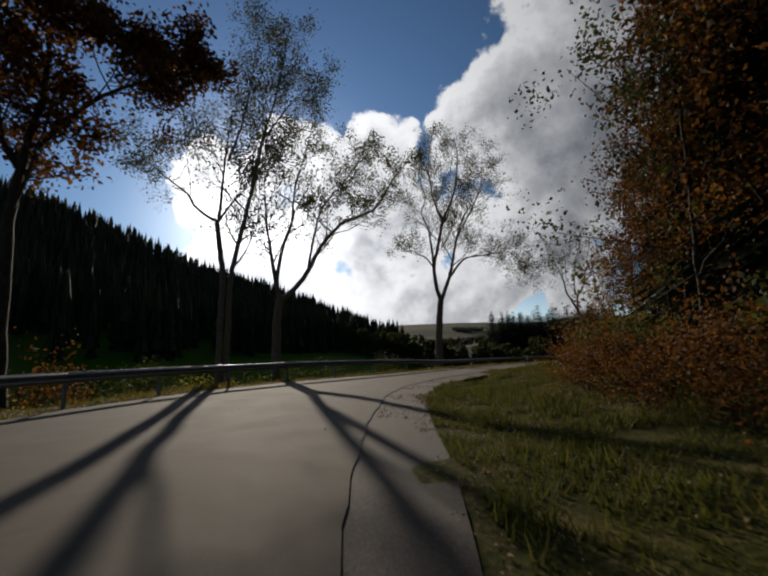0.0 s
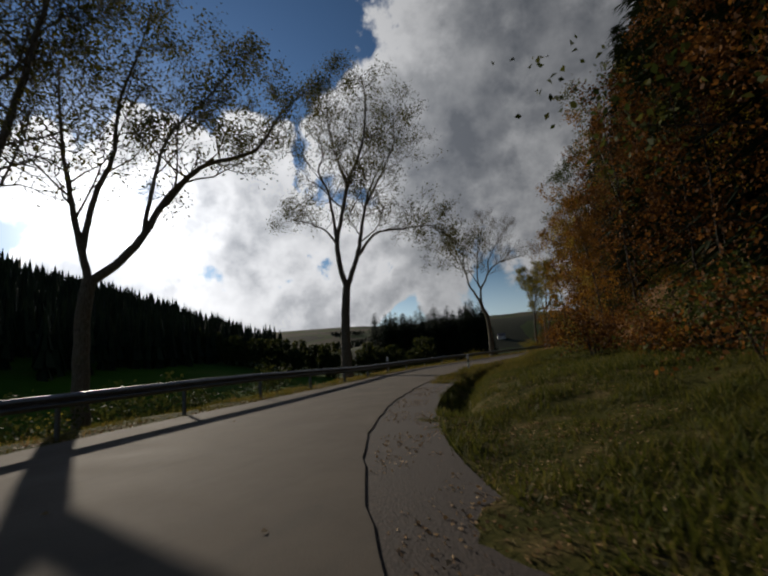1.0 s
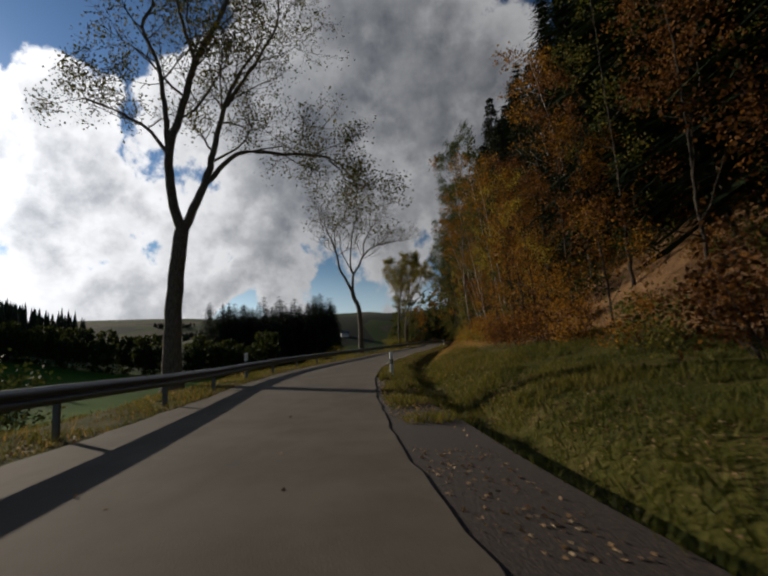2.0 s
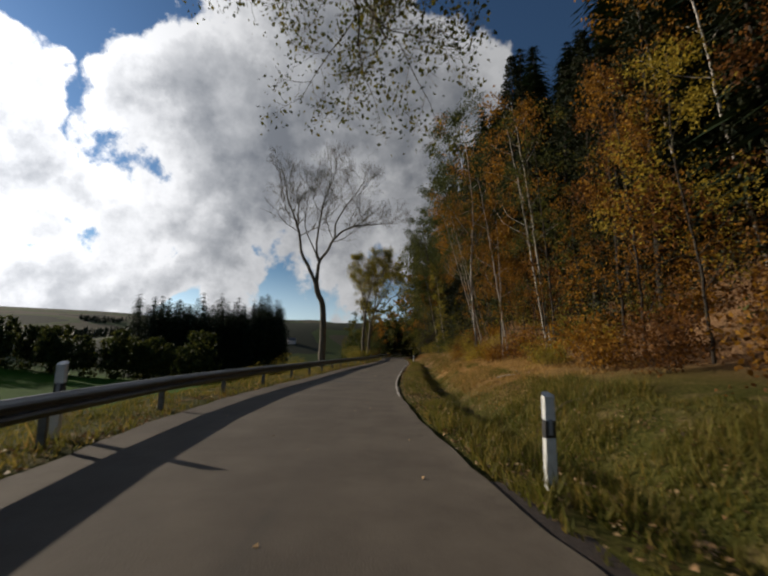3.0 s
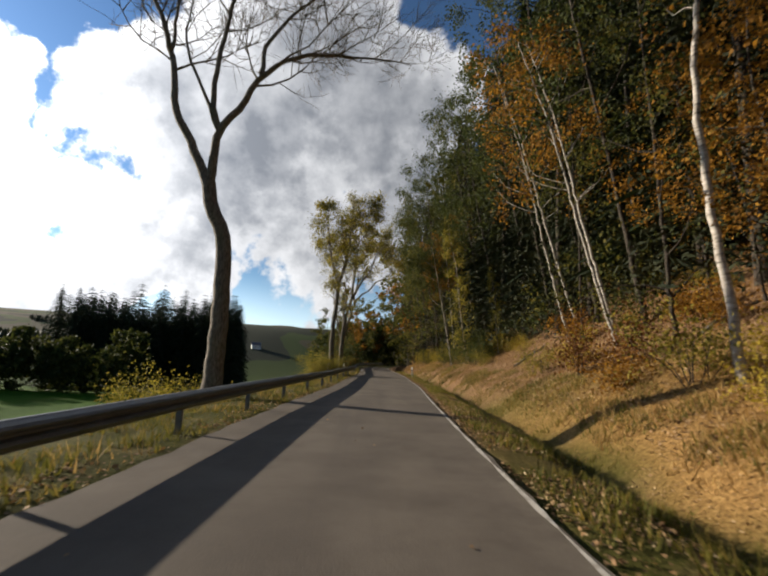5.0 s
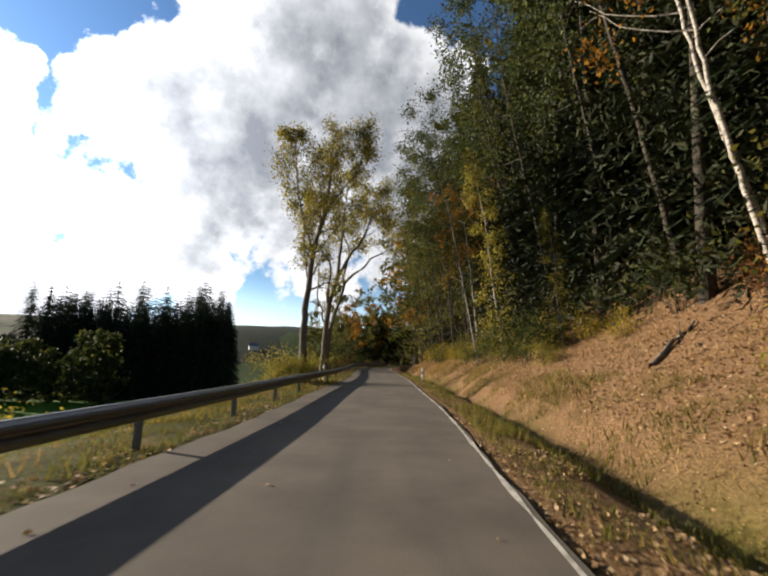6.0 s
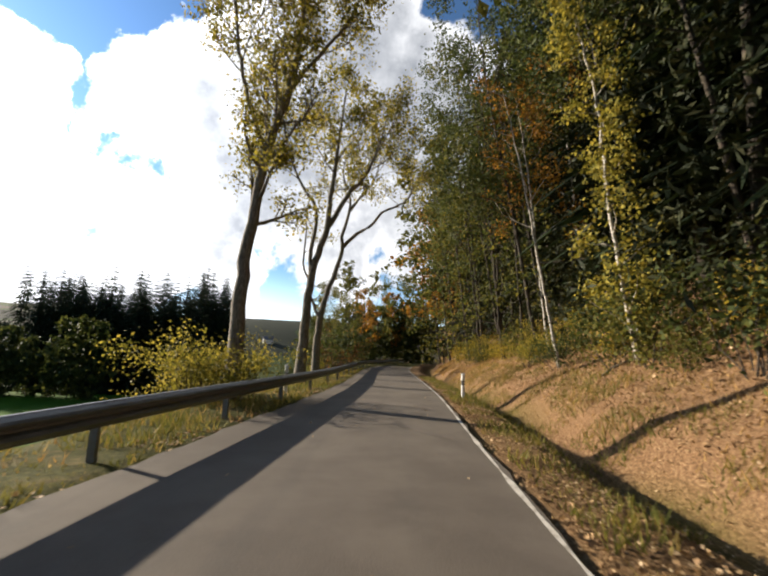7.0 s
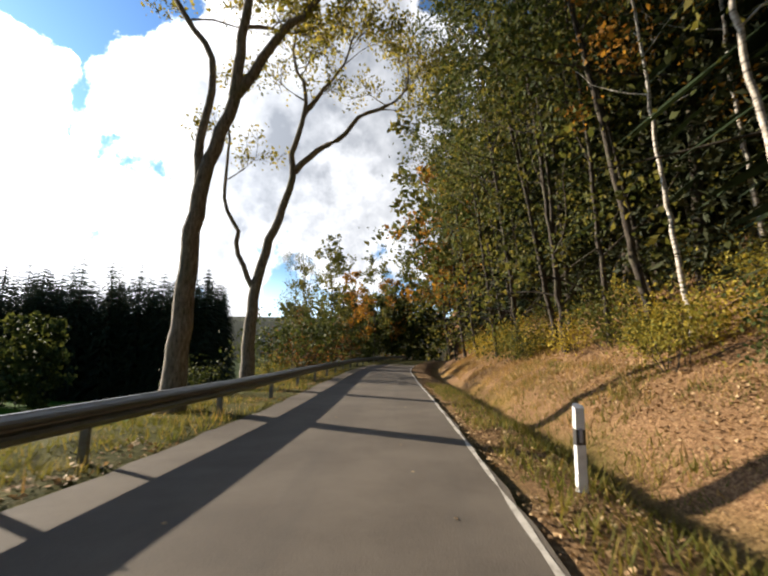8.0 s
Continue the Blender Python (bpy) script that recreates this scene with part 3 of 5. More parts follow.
class Tree:
    """Limbs as tapered tubes and leaf places, grown from guided stems."""

    def __init__(self, seed):
        self.r = np.random.RandomState(seed)
        self.stems, self.leaves = [], []
        self.tv, self.tf = [], []   # twigs and branches

    def stem(self, pts, r0, r1, sides=8):
        p = np.vstack([spline(pts, 0.45), [pts[-1]]]) if len(pts) > 2 else np.linspace(pts[0], pts[1], 8)
        p = p + self.r.normal(0, 0.02, p.shape)
        t = np.linspace(0, 1, len(p))
        rad = r0 + (r1 - r0) * t ** 0.85
        return p, rad, sides

    def add_stem(self, pts, r0, r1, flare=0.0, sides=8):
        p, rad, s = self.stem(pts, r0, r1, sides)
        if flare:
            h = p[:, 2] - p[0, 2]
            rad = rad * (1 + flare * np.exp(-h / 0.45))
        v, f = [], []
        tube(v, f, p, rad, s)
        self.stems.append((v, f))
        return p, rad

    def branch(self, p0, d, length, rad, level, spec):
        """spec: children per level, length ratio, rise, wobble, smallest level drawn, leaves per twig, leaf spread."""
        k = 5 if level < 2 else 3
        d = d / (np.linalg.norm(d) + 1e-9)
        pts = [np.array(p0, float)]
        for i in range(k):
            d = d + self.r.normal(0, spec["wobble"], 3) + np.array([0, 0, spec["rise"] * (1 if level < 3 else 0.3)])
            d = d / np.linalg.norm(d)
            pts.append(pts[-1] + d * length / k)
        pts = np.array(pts)
        if level <= spec["drawn"]:
            tube(self.tv, self.tf, pts, np.linspace(rad, max(rad * 0.25, 0.006), k + 1), 5 if level < 2 else 3)
        if level >= spec["levels"]:
            m = spec["leaves"]
            t = self.r.uniform(0.1, 1.1, m)
            at = np.stack([np.interp(t, np.linspace(0, 1, k + 1), pts[:, a]) for a in range(3)], 1)
            self.leaves.append(at + self.r.normal(0, spec["spread"], (m, 3)))
            return
        for i in range(spec["kids"][level]):
            t = self.r.uniform(0.25, 1.0)
            p = np.array([np.interp(t, np.linspace(0, 1, k + 1), pts[:, a]) for a in range(3)])
            j = min(int(t * k), k - 1)
            along = pts[j + 1] - pts[j]
            along /= np.linalg.norm(along) + 1e-9
            side = self.r.normal(size=3)
            side -= along * (side @ along)
            side /= np.linalg.norm(side) + 1e-9
            self.branch(p, along * 0.75 + side * 0.85, length * spec["ratio"] * self.r.uniform(0.7, 1.2) * (1.15 - 0.45 * t), rad * 0.5, level + 1, spec)

    def clothe(self, p, rad, n, length, spec, lo=0.35, hi=1.0, out=0.8):
        """Branches all along a stem."""
        for i in range(n):
            t = lo + (hi - lo) * (i + self.r.uniform(0, 0.9)) / n
            q = np.array([np.interp(t, np.linspace(0, 1, len(p)), p[:, a]) for a in range(3)])
            j = min(int(t * (len(p) - 1)), len(p) - 2)
            along = p[j + 1] - p[j]
            along /= np.linalg.norm(along) + 1e-9
            w_ = 2.4 * i + self.r.uniform(0, 1)
            side = np.array([math.cos(w_), math.sin(w_), 0])
            rr = np.interp(t, np.linspace(0, 1, len(p)), rad)
            self.branch(q, along * 0.6 + side * out, length * self.r.uniform(0.7, 1.15) * (1.1 - 0.6 * (t - lo) / (1.001 - lo)), max(rr * 0.45, 0.02), 1, spec)

    def meshes(self, bark, leaf, size, name="tree"):
        """The bole, the crown and the other limbs."""
        wood = [mesh_from(name + ("_limb" if k else "_trunk"), v, f, [bark], smooth=True) for k, (v, f) in enumerate(self.stems)]
        if sum(len(a) for a in self.leaves) == 0:
            crown = mesh_from(name + "_crown", self.tv, self.tf, [bark], smooth=True)
        else:
            crown = crown_mesh(name + "_crown", np.vstack(self.leaves), size, leaf, bark, (self.tv, self.tf), self.r)
        return wood[0], crown, wood[1:]


SPEC = dict(levels=3, kids=[0, 5, 4], ratio=0.55, rise=0.08, wobble=0.16, drawn=3, leaves=7, spread=0.12)


def roadside(seed, stems, n, length, leaf, size, spec, lo=0.35, bark=None, flare=0.5, first=0.45):
    """A roadside tree: the first stem is the bole, the others leave it."""
    t = Tree(seed)
    for k, (pts, r0, r1) in enumerate(stems):
        p, rad = t.add_stem(pts, r0, r1, flare if k == 0 else 0.0, 10 if k == 0 else 7)
        if n[k]:
            t.clothe(p, rad, n[k], length, spec, lo if k else first)
    return t.meshes(bark or BARK, leaf, size)


# ---- roadside trees on the valley side ----
def flat_stems(ax, stems, depth_seed):
    """Stems given as (sideways, height) along the plan direction ax, bowed a little in depth."""
    r = np.random.RandomState(depth_seed)
    out, grown = [], []
    for k, (pts, r0, r1) in enumerate(stems):
        bow = r.uniform(-0.16, 0.16) * (0.3 if k == 0 else 1.0)
        s0, h0 = pts[0]
        d0, gap = 0.0, 9.0
        for other in grown:   # leave the parent stem at its own depth
            for (sa, ha, da), (sb, hb, db) in zip(other[:-1], other[1:]):
                for f in (0.0, 0.25, 0.5, 0.75, 1.0):
                    miss = math.hypot(sa + (sb - sa) * f - s0, ha + (hb - ha) * f - h0)
                    if miss < gap:
                        gap, d0 = miss, da + (db - da) * f
        grown.append([(s_, h, d0 + bow * (h - h0)) for s_, h in pts])
        out.append(([(ax[0] * s_ - ax[1] * d, ax[1] * s_ + ax[0] * d, h) for s_, h, d in grown[-1]], r0, r1))
    return out


WISPY = dict(SPEC, kids=[0, 7, 5], ratio=0.55, rise=0.1, wobble=0.17, leaves=8, spread=0.26)
BARE = dict(SPEC, kids=[0, 8, 7], ratio=0.6, rise=0.14, wobble=0.14, leaves=0, spread=0.1)


def hero(name, x, y, ax, stems, n, length, leaf, size, spec, label, seed, bark=None, lo=0.3, first=0.45):
    z = ground_at(x, y)
    base = [(p[0], p[1]) for p in stems[0][0]]
    stems = [([(base[0][0], z - 0.3)] + base[1:], stems[0][1], stems[0][2])] + list(stems[1:])
    ms = roadside(seed, flat_stems(ax, stems, seed), n, length, leaf, size, spec, lo, bark, first=first)
    ob = tagged(new(name), label, "tree", "roadside trees")
    part("trunk", ms[0], ob)
    part("crown", ms[1], ob)
    for limb in ms[2]:
        part("limb", limb, ob)
    ob.location = (x, y, 0)
    return ob


hero("birch", -14.0, -19.6, (0.34, 0.94), [
    ([(-0.1, 0), (-0.1, 4), (-0.1, 7.1), (-0.4, 9.5), (-0.6, 10.9)], 0.3, 0.17),
    ([(-0.6, 10.9), (-1.8, 11.5), (-2.7, 12.7), (-3.7, 13.3), (-5.6, 14.8)], 0.12, 0.03),
    ([(-0.5, 10.9), (-0.2, 15.3), (0.1, 19.1)], 0.13, 0.03),
    ([(-0.5, 10.9), (0.5, 12.6), (1.5, 14.2), (1.9, 17)], 0.1, 0.03),
    ([(0.3, -1.5), (0.4, 3), (0.5, 7.0), (1.1, 10.3), (1.7, 13.3), (2.4, 17.6), (3.2, 20.8), (3.8, 24.2), (4.0, 26.6)], 0.26, 0.04),
    ([(2.4, 17.6), (3.6, 19.6), (5.0, 21.8), (6.2, 23.0)], 0.09, 0.03),
    ([(0.0, 15.5), (0.9, 18.6), (1.4, 22.0), (1.8, 25.6)], 0.1, 0.03)],
    [0, 10, 12, 10, 20, 10, 11], 4.7, LEAF_OLIVE, 0.105, WISPY, "tall twin-stemmed tree with thin olive leaves by the rail", 11)
hero("maple", -14.8, -14.3, (0.49, 0.87), [
    ([(-0.3, 0), (-0.4, 3.3), (-0.2, 5.8)], 0.42, 0.3),
    ([(-0.2, 5.7), (0.7, 6.4), (2.0, 8.1), (3.1, 10.3), (5.0, 12.6), (8.0, 14.2), (9.6, 16.9), (11.4, 19.2)], 0.24, 0.04),
    ([(-0.2, 5.8), (-0.6, 7.7), (-1.1, 10.4), (-1.4, 12.7), (-1.6, 16.2)], 0.2, 0.03),
    ([(-0.5, 7.2), (0.0, 10.1), (0.7, 12.2), (0.9, 15.1), (1.7, 18.2), (2.4, 21.4)], 0.17, 0.03),
    ([(2.0, 8.1), (3.0, 13.1), (5.1, 16.0), (6.6, 18.5)], 0.13, 0.03)],
    [0, 20, 14, 16, 15], 4.3, LEAF_OLIVE, 0.105, WISPY, "spreading roadside tree with thin yellowing leaves", 12, lo=0.25)
hero("ash_tree", -10.2, 1.0, (0.84, 0.55), [
    ([(-0.6, 0), (-0.6, 3.0), (-0.3, 6.4)], 0.4, 0.3),
    ([(-0.3, 6.2), (-0.7, 8.1), (-0.8, 9.8), (-0.3, 11.9), (0.3, 14.2), (1.6, 17.4), (2.0, 20.7), (1.8, 22.6)], 0.23, 0.04),
    ([(-0.3, 6.2), (0.3, 7.9), (0.8, 9.4), (1.2, 11.4), (1.9, 14.1), (3.5, 17.3)], 0.22, 0.04),
    ([(-0.8, 9.6), (-1.6, 10.8), (-2.9, 11.5), (-4.0, 11.8)], 0.1, 0.03),
    ([(0.7, 8.8), (2.2, 10.6), (4.1, 10.8), (6.2, 11.0), (7.3, 10.6), (8.2, 9.3)], 0.13, 0.03),
    ([(6.6, 10.9), (7.4, 10.2), (7.5, 9.0)], 0.05, 0.02),
    ([(-0.8, 9.8), (-1.2, 13.5), (-1.9, 15.5), (-1.5, 17.1), (-2.1, 19.6)], 0.14, 0.03),
    ([(1.6, 13.0), (3.0, 15.6), (4.2, 18.4), (4.4, 21.0)], 0.1, 0.03),
    ([(0.2, 14.0), (-0.6, 17.0), (-1.0, 20.0), (-0.6, 23.4)], 0.1, 0.03)],
    [0, 15, 13, 7, 12, 5, 12, 11, 11], 3.5, LEAF_OLIVE, 0.085, WISPY, "tall forked roadside tree with dark olive leaves behind the rail", 13)
hero("bare_tree", -10.1, 35.0, (0.97, 0.26), [
    ([(0.45, 0), (0.5, 3.0), (0.4, 5.3), (-0.1, 6.6), (-0.3, 7.5)], 0.34, 0.24),
    ([(-0.3, 7.4), (-1.0, 8.9), (-1.7, 10.3), (-2.0, 12.1), (-2.5, 13.8), (-3.2, 15.6), (-3.5, 17.4), (-4.1, 19.0)], 0.19, 0.025),
    ([(-2.1, 12.7), (-2.1, 15.3), (-1.3, 16.6), (-0.4, 18.0)], 0.08, 0.02),
    ([(-0.25, 7.4), (-0.1, 9.4), (0.6, 10.5), (1.2, 11.7), (2.7, 12.8), (5.2, 13.3), (6.9, 13.5)], 0.18, 0.02),
    ([(-0.1, 9.4), (-0.4, 11.0), (0.0, 14.6), (0.9, 17.7), (1.1, 19.6)], 0.12, 0.02),
    ([(1.2, 11.7), (1.4, 13.5), (3.4, 16.8), (4.4, 18.4)], 0.1, 0.02),
    ([(-0.15, 9.4), (-0.7, 10.7), (-1.5, 12.7), (-1.4, 15.5)], 0.08, 0.02)],
    [0, 16, 9, 14, 15, 11, 8], 3.6, LEAF_OLIVE, 0.1, BARE, "bare leafless roadside tree with a kinked trunk", 14, lo=0.35)
YELLOWING = dict(WISPY, kids=[0, 6, 5], leaves=15, spread=0.22, rise=0.14)
hero("maple", -7.3, 57.8, (0.94, 0.33), [
    ([(-0.1, 0), (-0.1, 3.1), (0.1, 5.9), (0.35, 8.0), (0.7, 9.4), (1.0, 10.8), (1.2, 12.4), (1.4, 15.6)], 0.27, 0.05),
    ([(0.3, 7.8), (-0.5, 10), (-1.0, 12.5), (-1.2, 14.5)], 0.09, 0.03),
    ([(0.9, 10.3), (2.0, 12), (2.9, 13.4), (3.4, 15.2)], 0.09, 0.03)],
    [22, 13, 13], 2.4, LEAF_LIME, 0.078, YELLOWING, "leaning roadside maple with yellow-green autumn leaves", 15, first=0.34)
hero("ash_tree", -6.95, 66.2, (0.96, 0.27), [
    ([(-0.2, 0), (-0.1, 2.7), (0.0, 4.4), (0.1, 5.3), (0.4, 6.7), (0.7, 7.7), (0.8, 8.9), (0.9, 10.3), (1.1, 13), (1.3, 15.5)], 0.29, 0.04),
    ([(0.05, 5.2), (-0.05, 6.3), (0.15, 7.7), (0.05, 8.9), (-0.75, 10), (-1.6, 12), (-2.0, 14)], 0.13, 0.03),
    ([(0.7, 7.7), (1.25, 8.8), (1.85, 9.9), (2.7, 11), (3.4, 13), (3.8, 15)], 0.16, 0.03)],
    [10, 9, 10], 2.7, LEAF_LIME, 0.1, dict(WISPY, kids=[0, 6, 5], leaves=12, spread=0.22), "roadside tree with pale bark and olive-yellow leaves", 16, first=0.62, lo=0.5)
hero("ash_tree", -7.05, 71.9, (0.98, 0.19), [
    ([(-0.33, 0), (-0.25, 3.1), (0.05, 4.8), (0.6, 6.5), (0.95, 8.0), (0.95, 9.0), (1.3, 10.7), (1.25, 11.8), (0.8, 13.1), (0.9, 15)], 0.27, 0.03),
    ([(1.0, 8.2), (1.9, 9.2), (2.85, 9.9), (3.65, 10.9), (4.9, 11.6), (5.5, 12.5), (5.5, 14)], 0.14, 0.03),
    ([(-0.27, 3.6), (-0.9, 4.9), (-0.9, 5.8), (-1.4, 6.6), (-1.4, 8.8), (-1.5, 10.5)], 0.11, 0.03),
    ([(1.3, 10.6), (2.0, 11.7), (2.8, 12.8), (3.2, 14.2)], 0.09, 0.025)],
    [7, 9, 3, 8], 2.3, LEAF_LIME, 0.1, dict(WISPY, kids=[0, 6, 5], leaves=7, spread=0.22), "roadside tree with crooked limbs and few leaves", 17, first=0.7, lo=0.55)
hero("beech", -2.6, -31.8, (0.07, 1.0), [
    ([(0.1, 0), (-0.1, 3.5), (-0.1, 6.5), (0.2, 9.2), (0.4, 11.0), (0.4, 14)], 0.27, 0.06),
    ([(0.4, 8.6), (1.6, 10.6), (3.2, 12.2), (5.6, 13.8)], 0.12, 0.03),
    ([(0.3, 7.5), (-1.2, 9.5), (-3, 12), (-4, 14)], 0.1, 0.03)],
    [13, 12, 10], 3.5, LEAF_RUST, 0.13, dict(WISPY, leaves=24, kids=[0, 6, 5]), "roadside beech with dark rust-brown leaves", 18, BARK_DARK)


# ---- shrubs and wooded slope ----
def shrub_mesh(seed, h, wide, leaf, size, n=9, leaves=16):
    t = Tree(seed)
    t.add_stem([(0, 0, -0.1), (0.05, 0.03, h * 0.3), (0.0, 0.1, h * 0.6)], 0.03, 0.01, 0.0, 5)
    for k in range(n):
        w_ = 2.4 * k + t.r.uniform(0, 0.8)
        d = np.array([math.cos(w_) * wide, math.sin(w_) * wide, h * 0.9])
        t.branch((math.cos(w_) * 0.1, math.sin(w_) * 0.1, -0.1), d, h * t.r.uniform(0.6, 1.0), 0.02, 1,
                 dict(SPEC, kids=[0, 4, 3], leaves=leaves, spread=0.22, rise=0.03, drawn=1))
    return t.meshes(BARK_DARK, leaf, size, "shrub")


def slope_tree(seed, h, leaf, bark, size, n=12, leaves=12, crown_lo=0.22, lean=0.0, thick=0.0085, reach=0.26, drawn=1, spread=0.24):
    t = Tree(seed)
    r = t.r
    p, rad = t.add_stem([(0, 0, -0.4), (lean * 0.25 + r.normal(0, .1), r.normal(0, .1), h * 0.33), (lean * 0.6 + r.normal(0, .2), r.normal(0, .2), h * 0.66), (lean + r.normal(0, .3), r.normal(0, .3), h)], thick * h, 0.02, 0.35, 7)
    t.clothe(p, rad, n, h * reach, dict(SPEC, kids=[0, 5, 4], leaves=leaves, spread=spread, drawn=drawn, rise=0.03), crown_lo, 1.0, 0.95)
    return t.meshes(bark, leaf, size)


def spruce_mesh(seed, h, whorls, per, mat=None, droop=0.35, base=0.16, sprays=2, fall=0.8):
    """A spruce: a trunk and whorls of drooping, ragged boughs."""
    r = np.random.RandomState(seed)
    v, f = [], []
    tube(v, f, [(0, 0, -0.5), (0, 0, h * 0.5), (0, 0, h * 0.98)], [0.011 * h, 0.006 * h, 0.02], 6)
    trunk = mesh_from("spruce_trunk", v, f, [BARK_DARK], smooth=True)
    tri = []
    for k in range(whorls):
        t = (k + r.uniform(0, 0.6)) / whorls
        z = h * (0.06 + 0.93 * t)
        reach = h * base * (1 - t) ** fall + 0.4
        for j in range(per):
            w_ = 2 * math.pi * (j + r.uniform(0, 0.8)) / per + k
            d = np.array([math.cos(w_), math.sin(w_), 0.0])
            s_ = np.array([-d[1], d[0], 0.0])
            L = reach * r.uniform(0.75, 1.15)
            a = np.array([0, 0, z])
            tip = a + d * L + np.array([0, 0, -L * droop + 0.1])
            prev = a
            for q in range(1, sprays + 1):   # ragged sprays along the bough
                c = a + (tip - a) * (q / sprays) + np.array([0, 0, 0.12 * L * math.sin(math.pi * q / sprays)])
                wd = L * 0.34 * (1.15 - q / sprays) * r.uniform(0.7, 1.2)
                hang = -L * r.uniform(0.08, 0.2)
                out = d * L * 0.22
                tri += [prev, c, c + s_ * wd + out + [0, 0, hang], prev, c - s_ * wd + out + [0, 0, hang], c]
                prev = c
    crown = fast_mesh("spruce_crown", np.array(tri), 3, mat or NEEDLE)
    return trunk, crown, []


def fir_mesh(seed, h, whorls, per, sprays, size, base=0.17, droop=0.45, mat=None):
    """A spruce seen from near: boughs clothed with small hanging sprays of needles."""
    r = np.random.RandomState(seed)
    v, f, at = [], [], []
    tube(v, f, [(0, 0, -0.5), (0, 0, h * 0.5), (0, 0, h * 0.98)], [0.011 * h, 0.006 * h, 0.02], 6)
    for k in range(whorls):
        t = (k + r.uniform(0, 0.6)) / whorls
        z = h * (0.04 + 0.95 * t)
        reach = h * base * (1 - t) ** 0.8 + 0.3
        for j in range(per):
            w_ = 2 * math.pi * (j + r.uniform(0, 0.8)) / per + k
            d = np.array([math.cos(w_), math.sin(w_), 0.0])
            L = reach * r.uniform(0.6, 1.15)
            q = np.sqrt(r.uniform(0.03, 1, sprays))[:, None]
            p = np.array([0, 0, z]) + d * L * q + np.array([0, 0, -L * droop]) * q ** 1.6
            side = np.array([-d[1], d[0], 0.0]) * r.normal(0, 0.13, (sprays, 1)) * L * (1.3 - q)
            at.append(p + side + np.array([0, 0, -1.0]) * np.abs(r.normal(0, 0.14, (sprays, 1))))
    crown = quads_mesh("spruce_crown", np.vstack(at), size, mat or NEEDLE_OLIVE, r, flat=0.25, stretch=4.0)
    return mesh_from("spruce_trunk", v, f, [BARK_DARK], smooth=True), crown, []


def put(name, ms, x, y, label, category, group="", turn=0.0, size=1.0, lean=(0, 0), sink=0.05):
    ob = tagged(new(name), label, category, group)
    part("trunk" if category == "tree" else "stem", ms[0], ob)
    part("crown" if category == "tree" else "foliage", ms[1], ob)
    ob.matrix_basis = pose(x, y, ground_at(x, y) - sink, lean[0], lean[1], turn) @ Matrix.Scale(size, 4)
    return ob


rng = np.random.RandomState(5)
T_RUST = [slope_tree(21, 15, LEAF_RUST, BARK_DARK, 0.125, 14, 14, crown_lo=0.08, thick=0.006, spread=0.28), slope_tree(22, 17, LEAF_RUST, BARK_DARK, 0.125, 14, 14, crown_lo=0.1, thick=0.006, spread=0.28)]
T_ORANGE = [slope_tree(23, 15, LEAF_ORANGE, BARK_DARK, 0.1, leaves=17, thick=0.006), slope_tree(24, 12, LEAF_ORANGE, BARK_DARK, 0.095, leaves=17, crown_lo=0.12, thick=0.006), slope_tree(34, 14, LEAF_YELLOW, BARK_DARK, 0.095, leaves=15, crown_lo=0.2, thick=0.006)]
T_OLIVE = [slope_tree(25, 17, LEAF_OLIVE, BARK_DARK, 0.11, 15, 10, crown_lo=0.06, thick=0.006), slope_tree(26, 19, LEAF_GREEN, BARK_DARK, 0.11, 15, 12, crown_lo=0.08, thick=0.006), slope_tree(27, 14, LEAF_OLIVE, BARK_DARK, 0.105, 14, 10, crown_lo=0.03, thick=0.006)]
T_BIRCH = [slope_tree(28, 16, LEAF_ORANGE, BIRCH, 0.11, 10, 7, 0.4, thick=0.0062, reach=0.2, spread=0.2), slope_tree(29, 18, LEAF_ORANGE, BIRCH, 0.11, 10, 7, 0.42, thick=0.0062, reach=0.2, spread=0.2)]
T_HIGH = [slope_tree(77, 23, LEAF_GREEN, BARK_DARK, 0.11, 17, 16, crown_lo=0.3, thick=0.0055, reach=0.21)]
T_IVY = [slope_tree(35, 13, LEAF_LIME, BIRCH, 0.1, 24, 9, 0.03, thick=0.0065, reach=0.1, spread=0.22)]
T_SPRUCE = [spruce_mesh(31, 22, 40, 9, sprays=3, droop=0.5, base=0.17), spruce_mesh(32, 19, 36, 9, sprays=3, droop=0.45, base=0.18)]
T_FIR = [fir_mesh(36, 22, 44, 8, 22, 0.08), fir_mesh(37, 19, 40, 8, 22, 0.08, 0.18)]
S_YELLOW = [shrub_mesh(41, 1.6, 0.8, LEAF_YELLOW, 0.06, leaves=13), shrub_mesh(42, 2.4, 0.7, LEAF_LIME, 0.065, leaves=14)]
S_OLIVE = [shrub_mesh(43, 2.2, 0.8, LEAF_OLIVE, 0.095, leaves=9), shrub_mesh(44, 3.0, 0.6, LEAF_GREEN, 0.11, leaves=9)]
S_ORANGE = [shrub_mesh(45, 1.8, 0.8, LEAF_ORANGE, 0.085, leaves=9), shrub_mesh(46, 2.6, 0.7, LEAF_RUST, 0.09, leaves=10)]

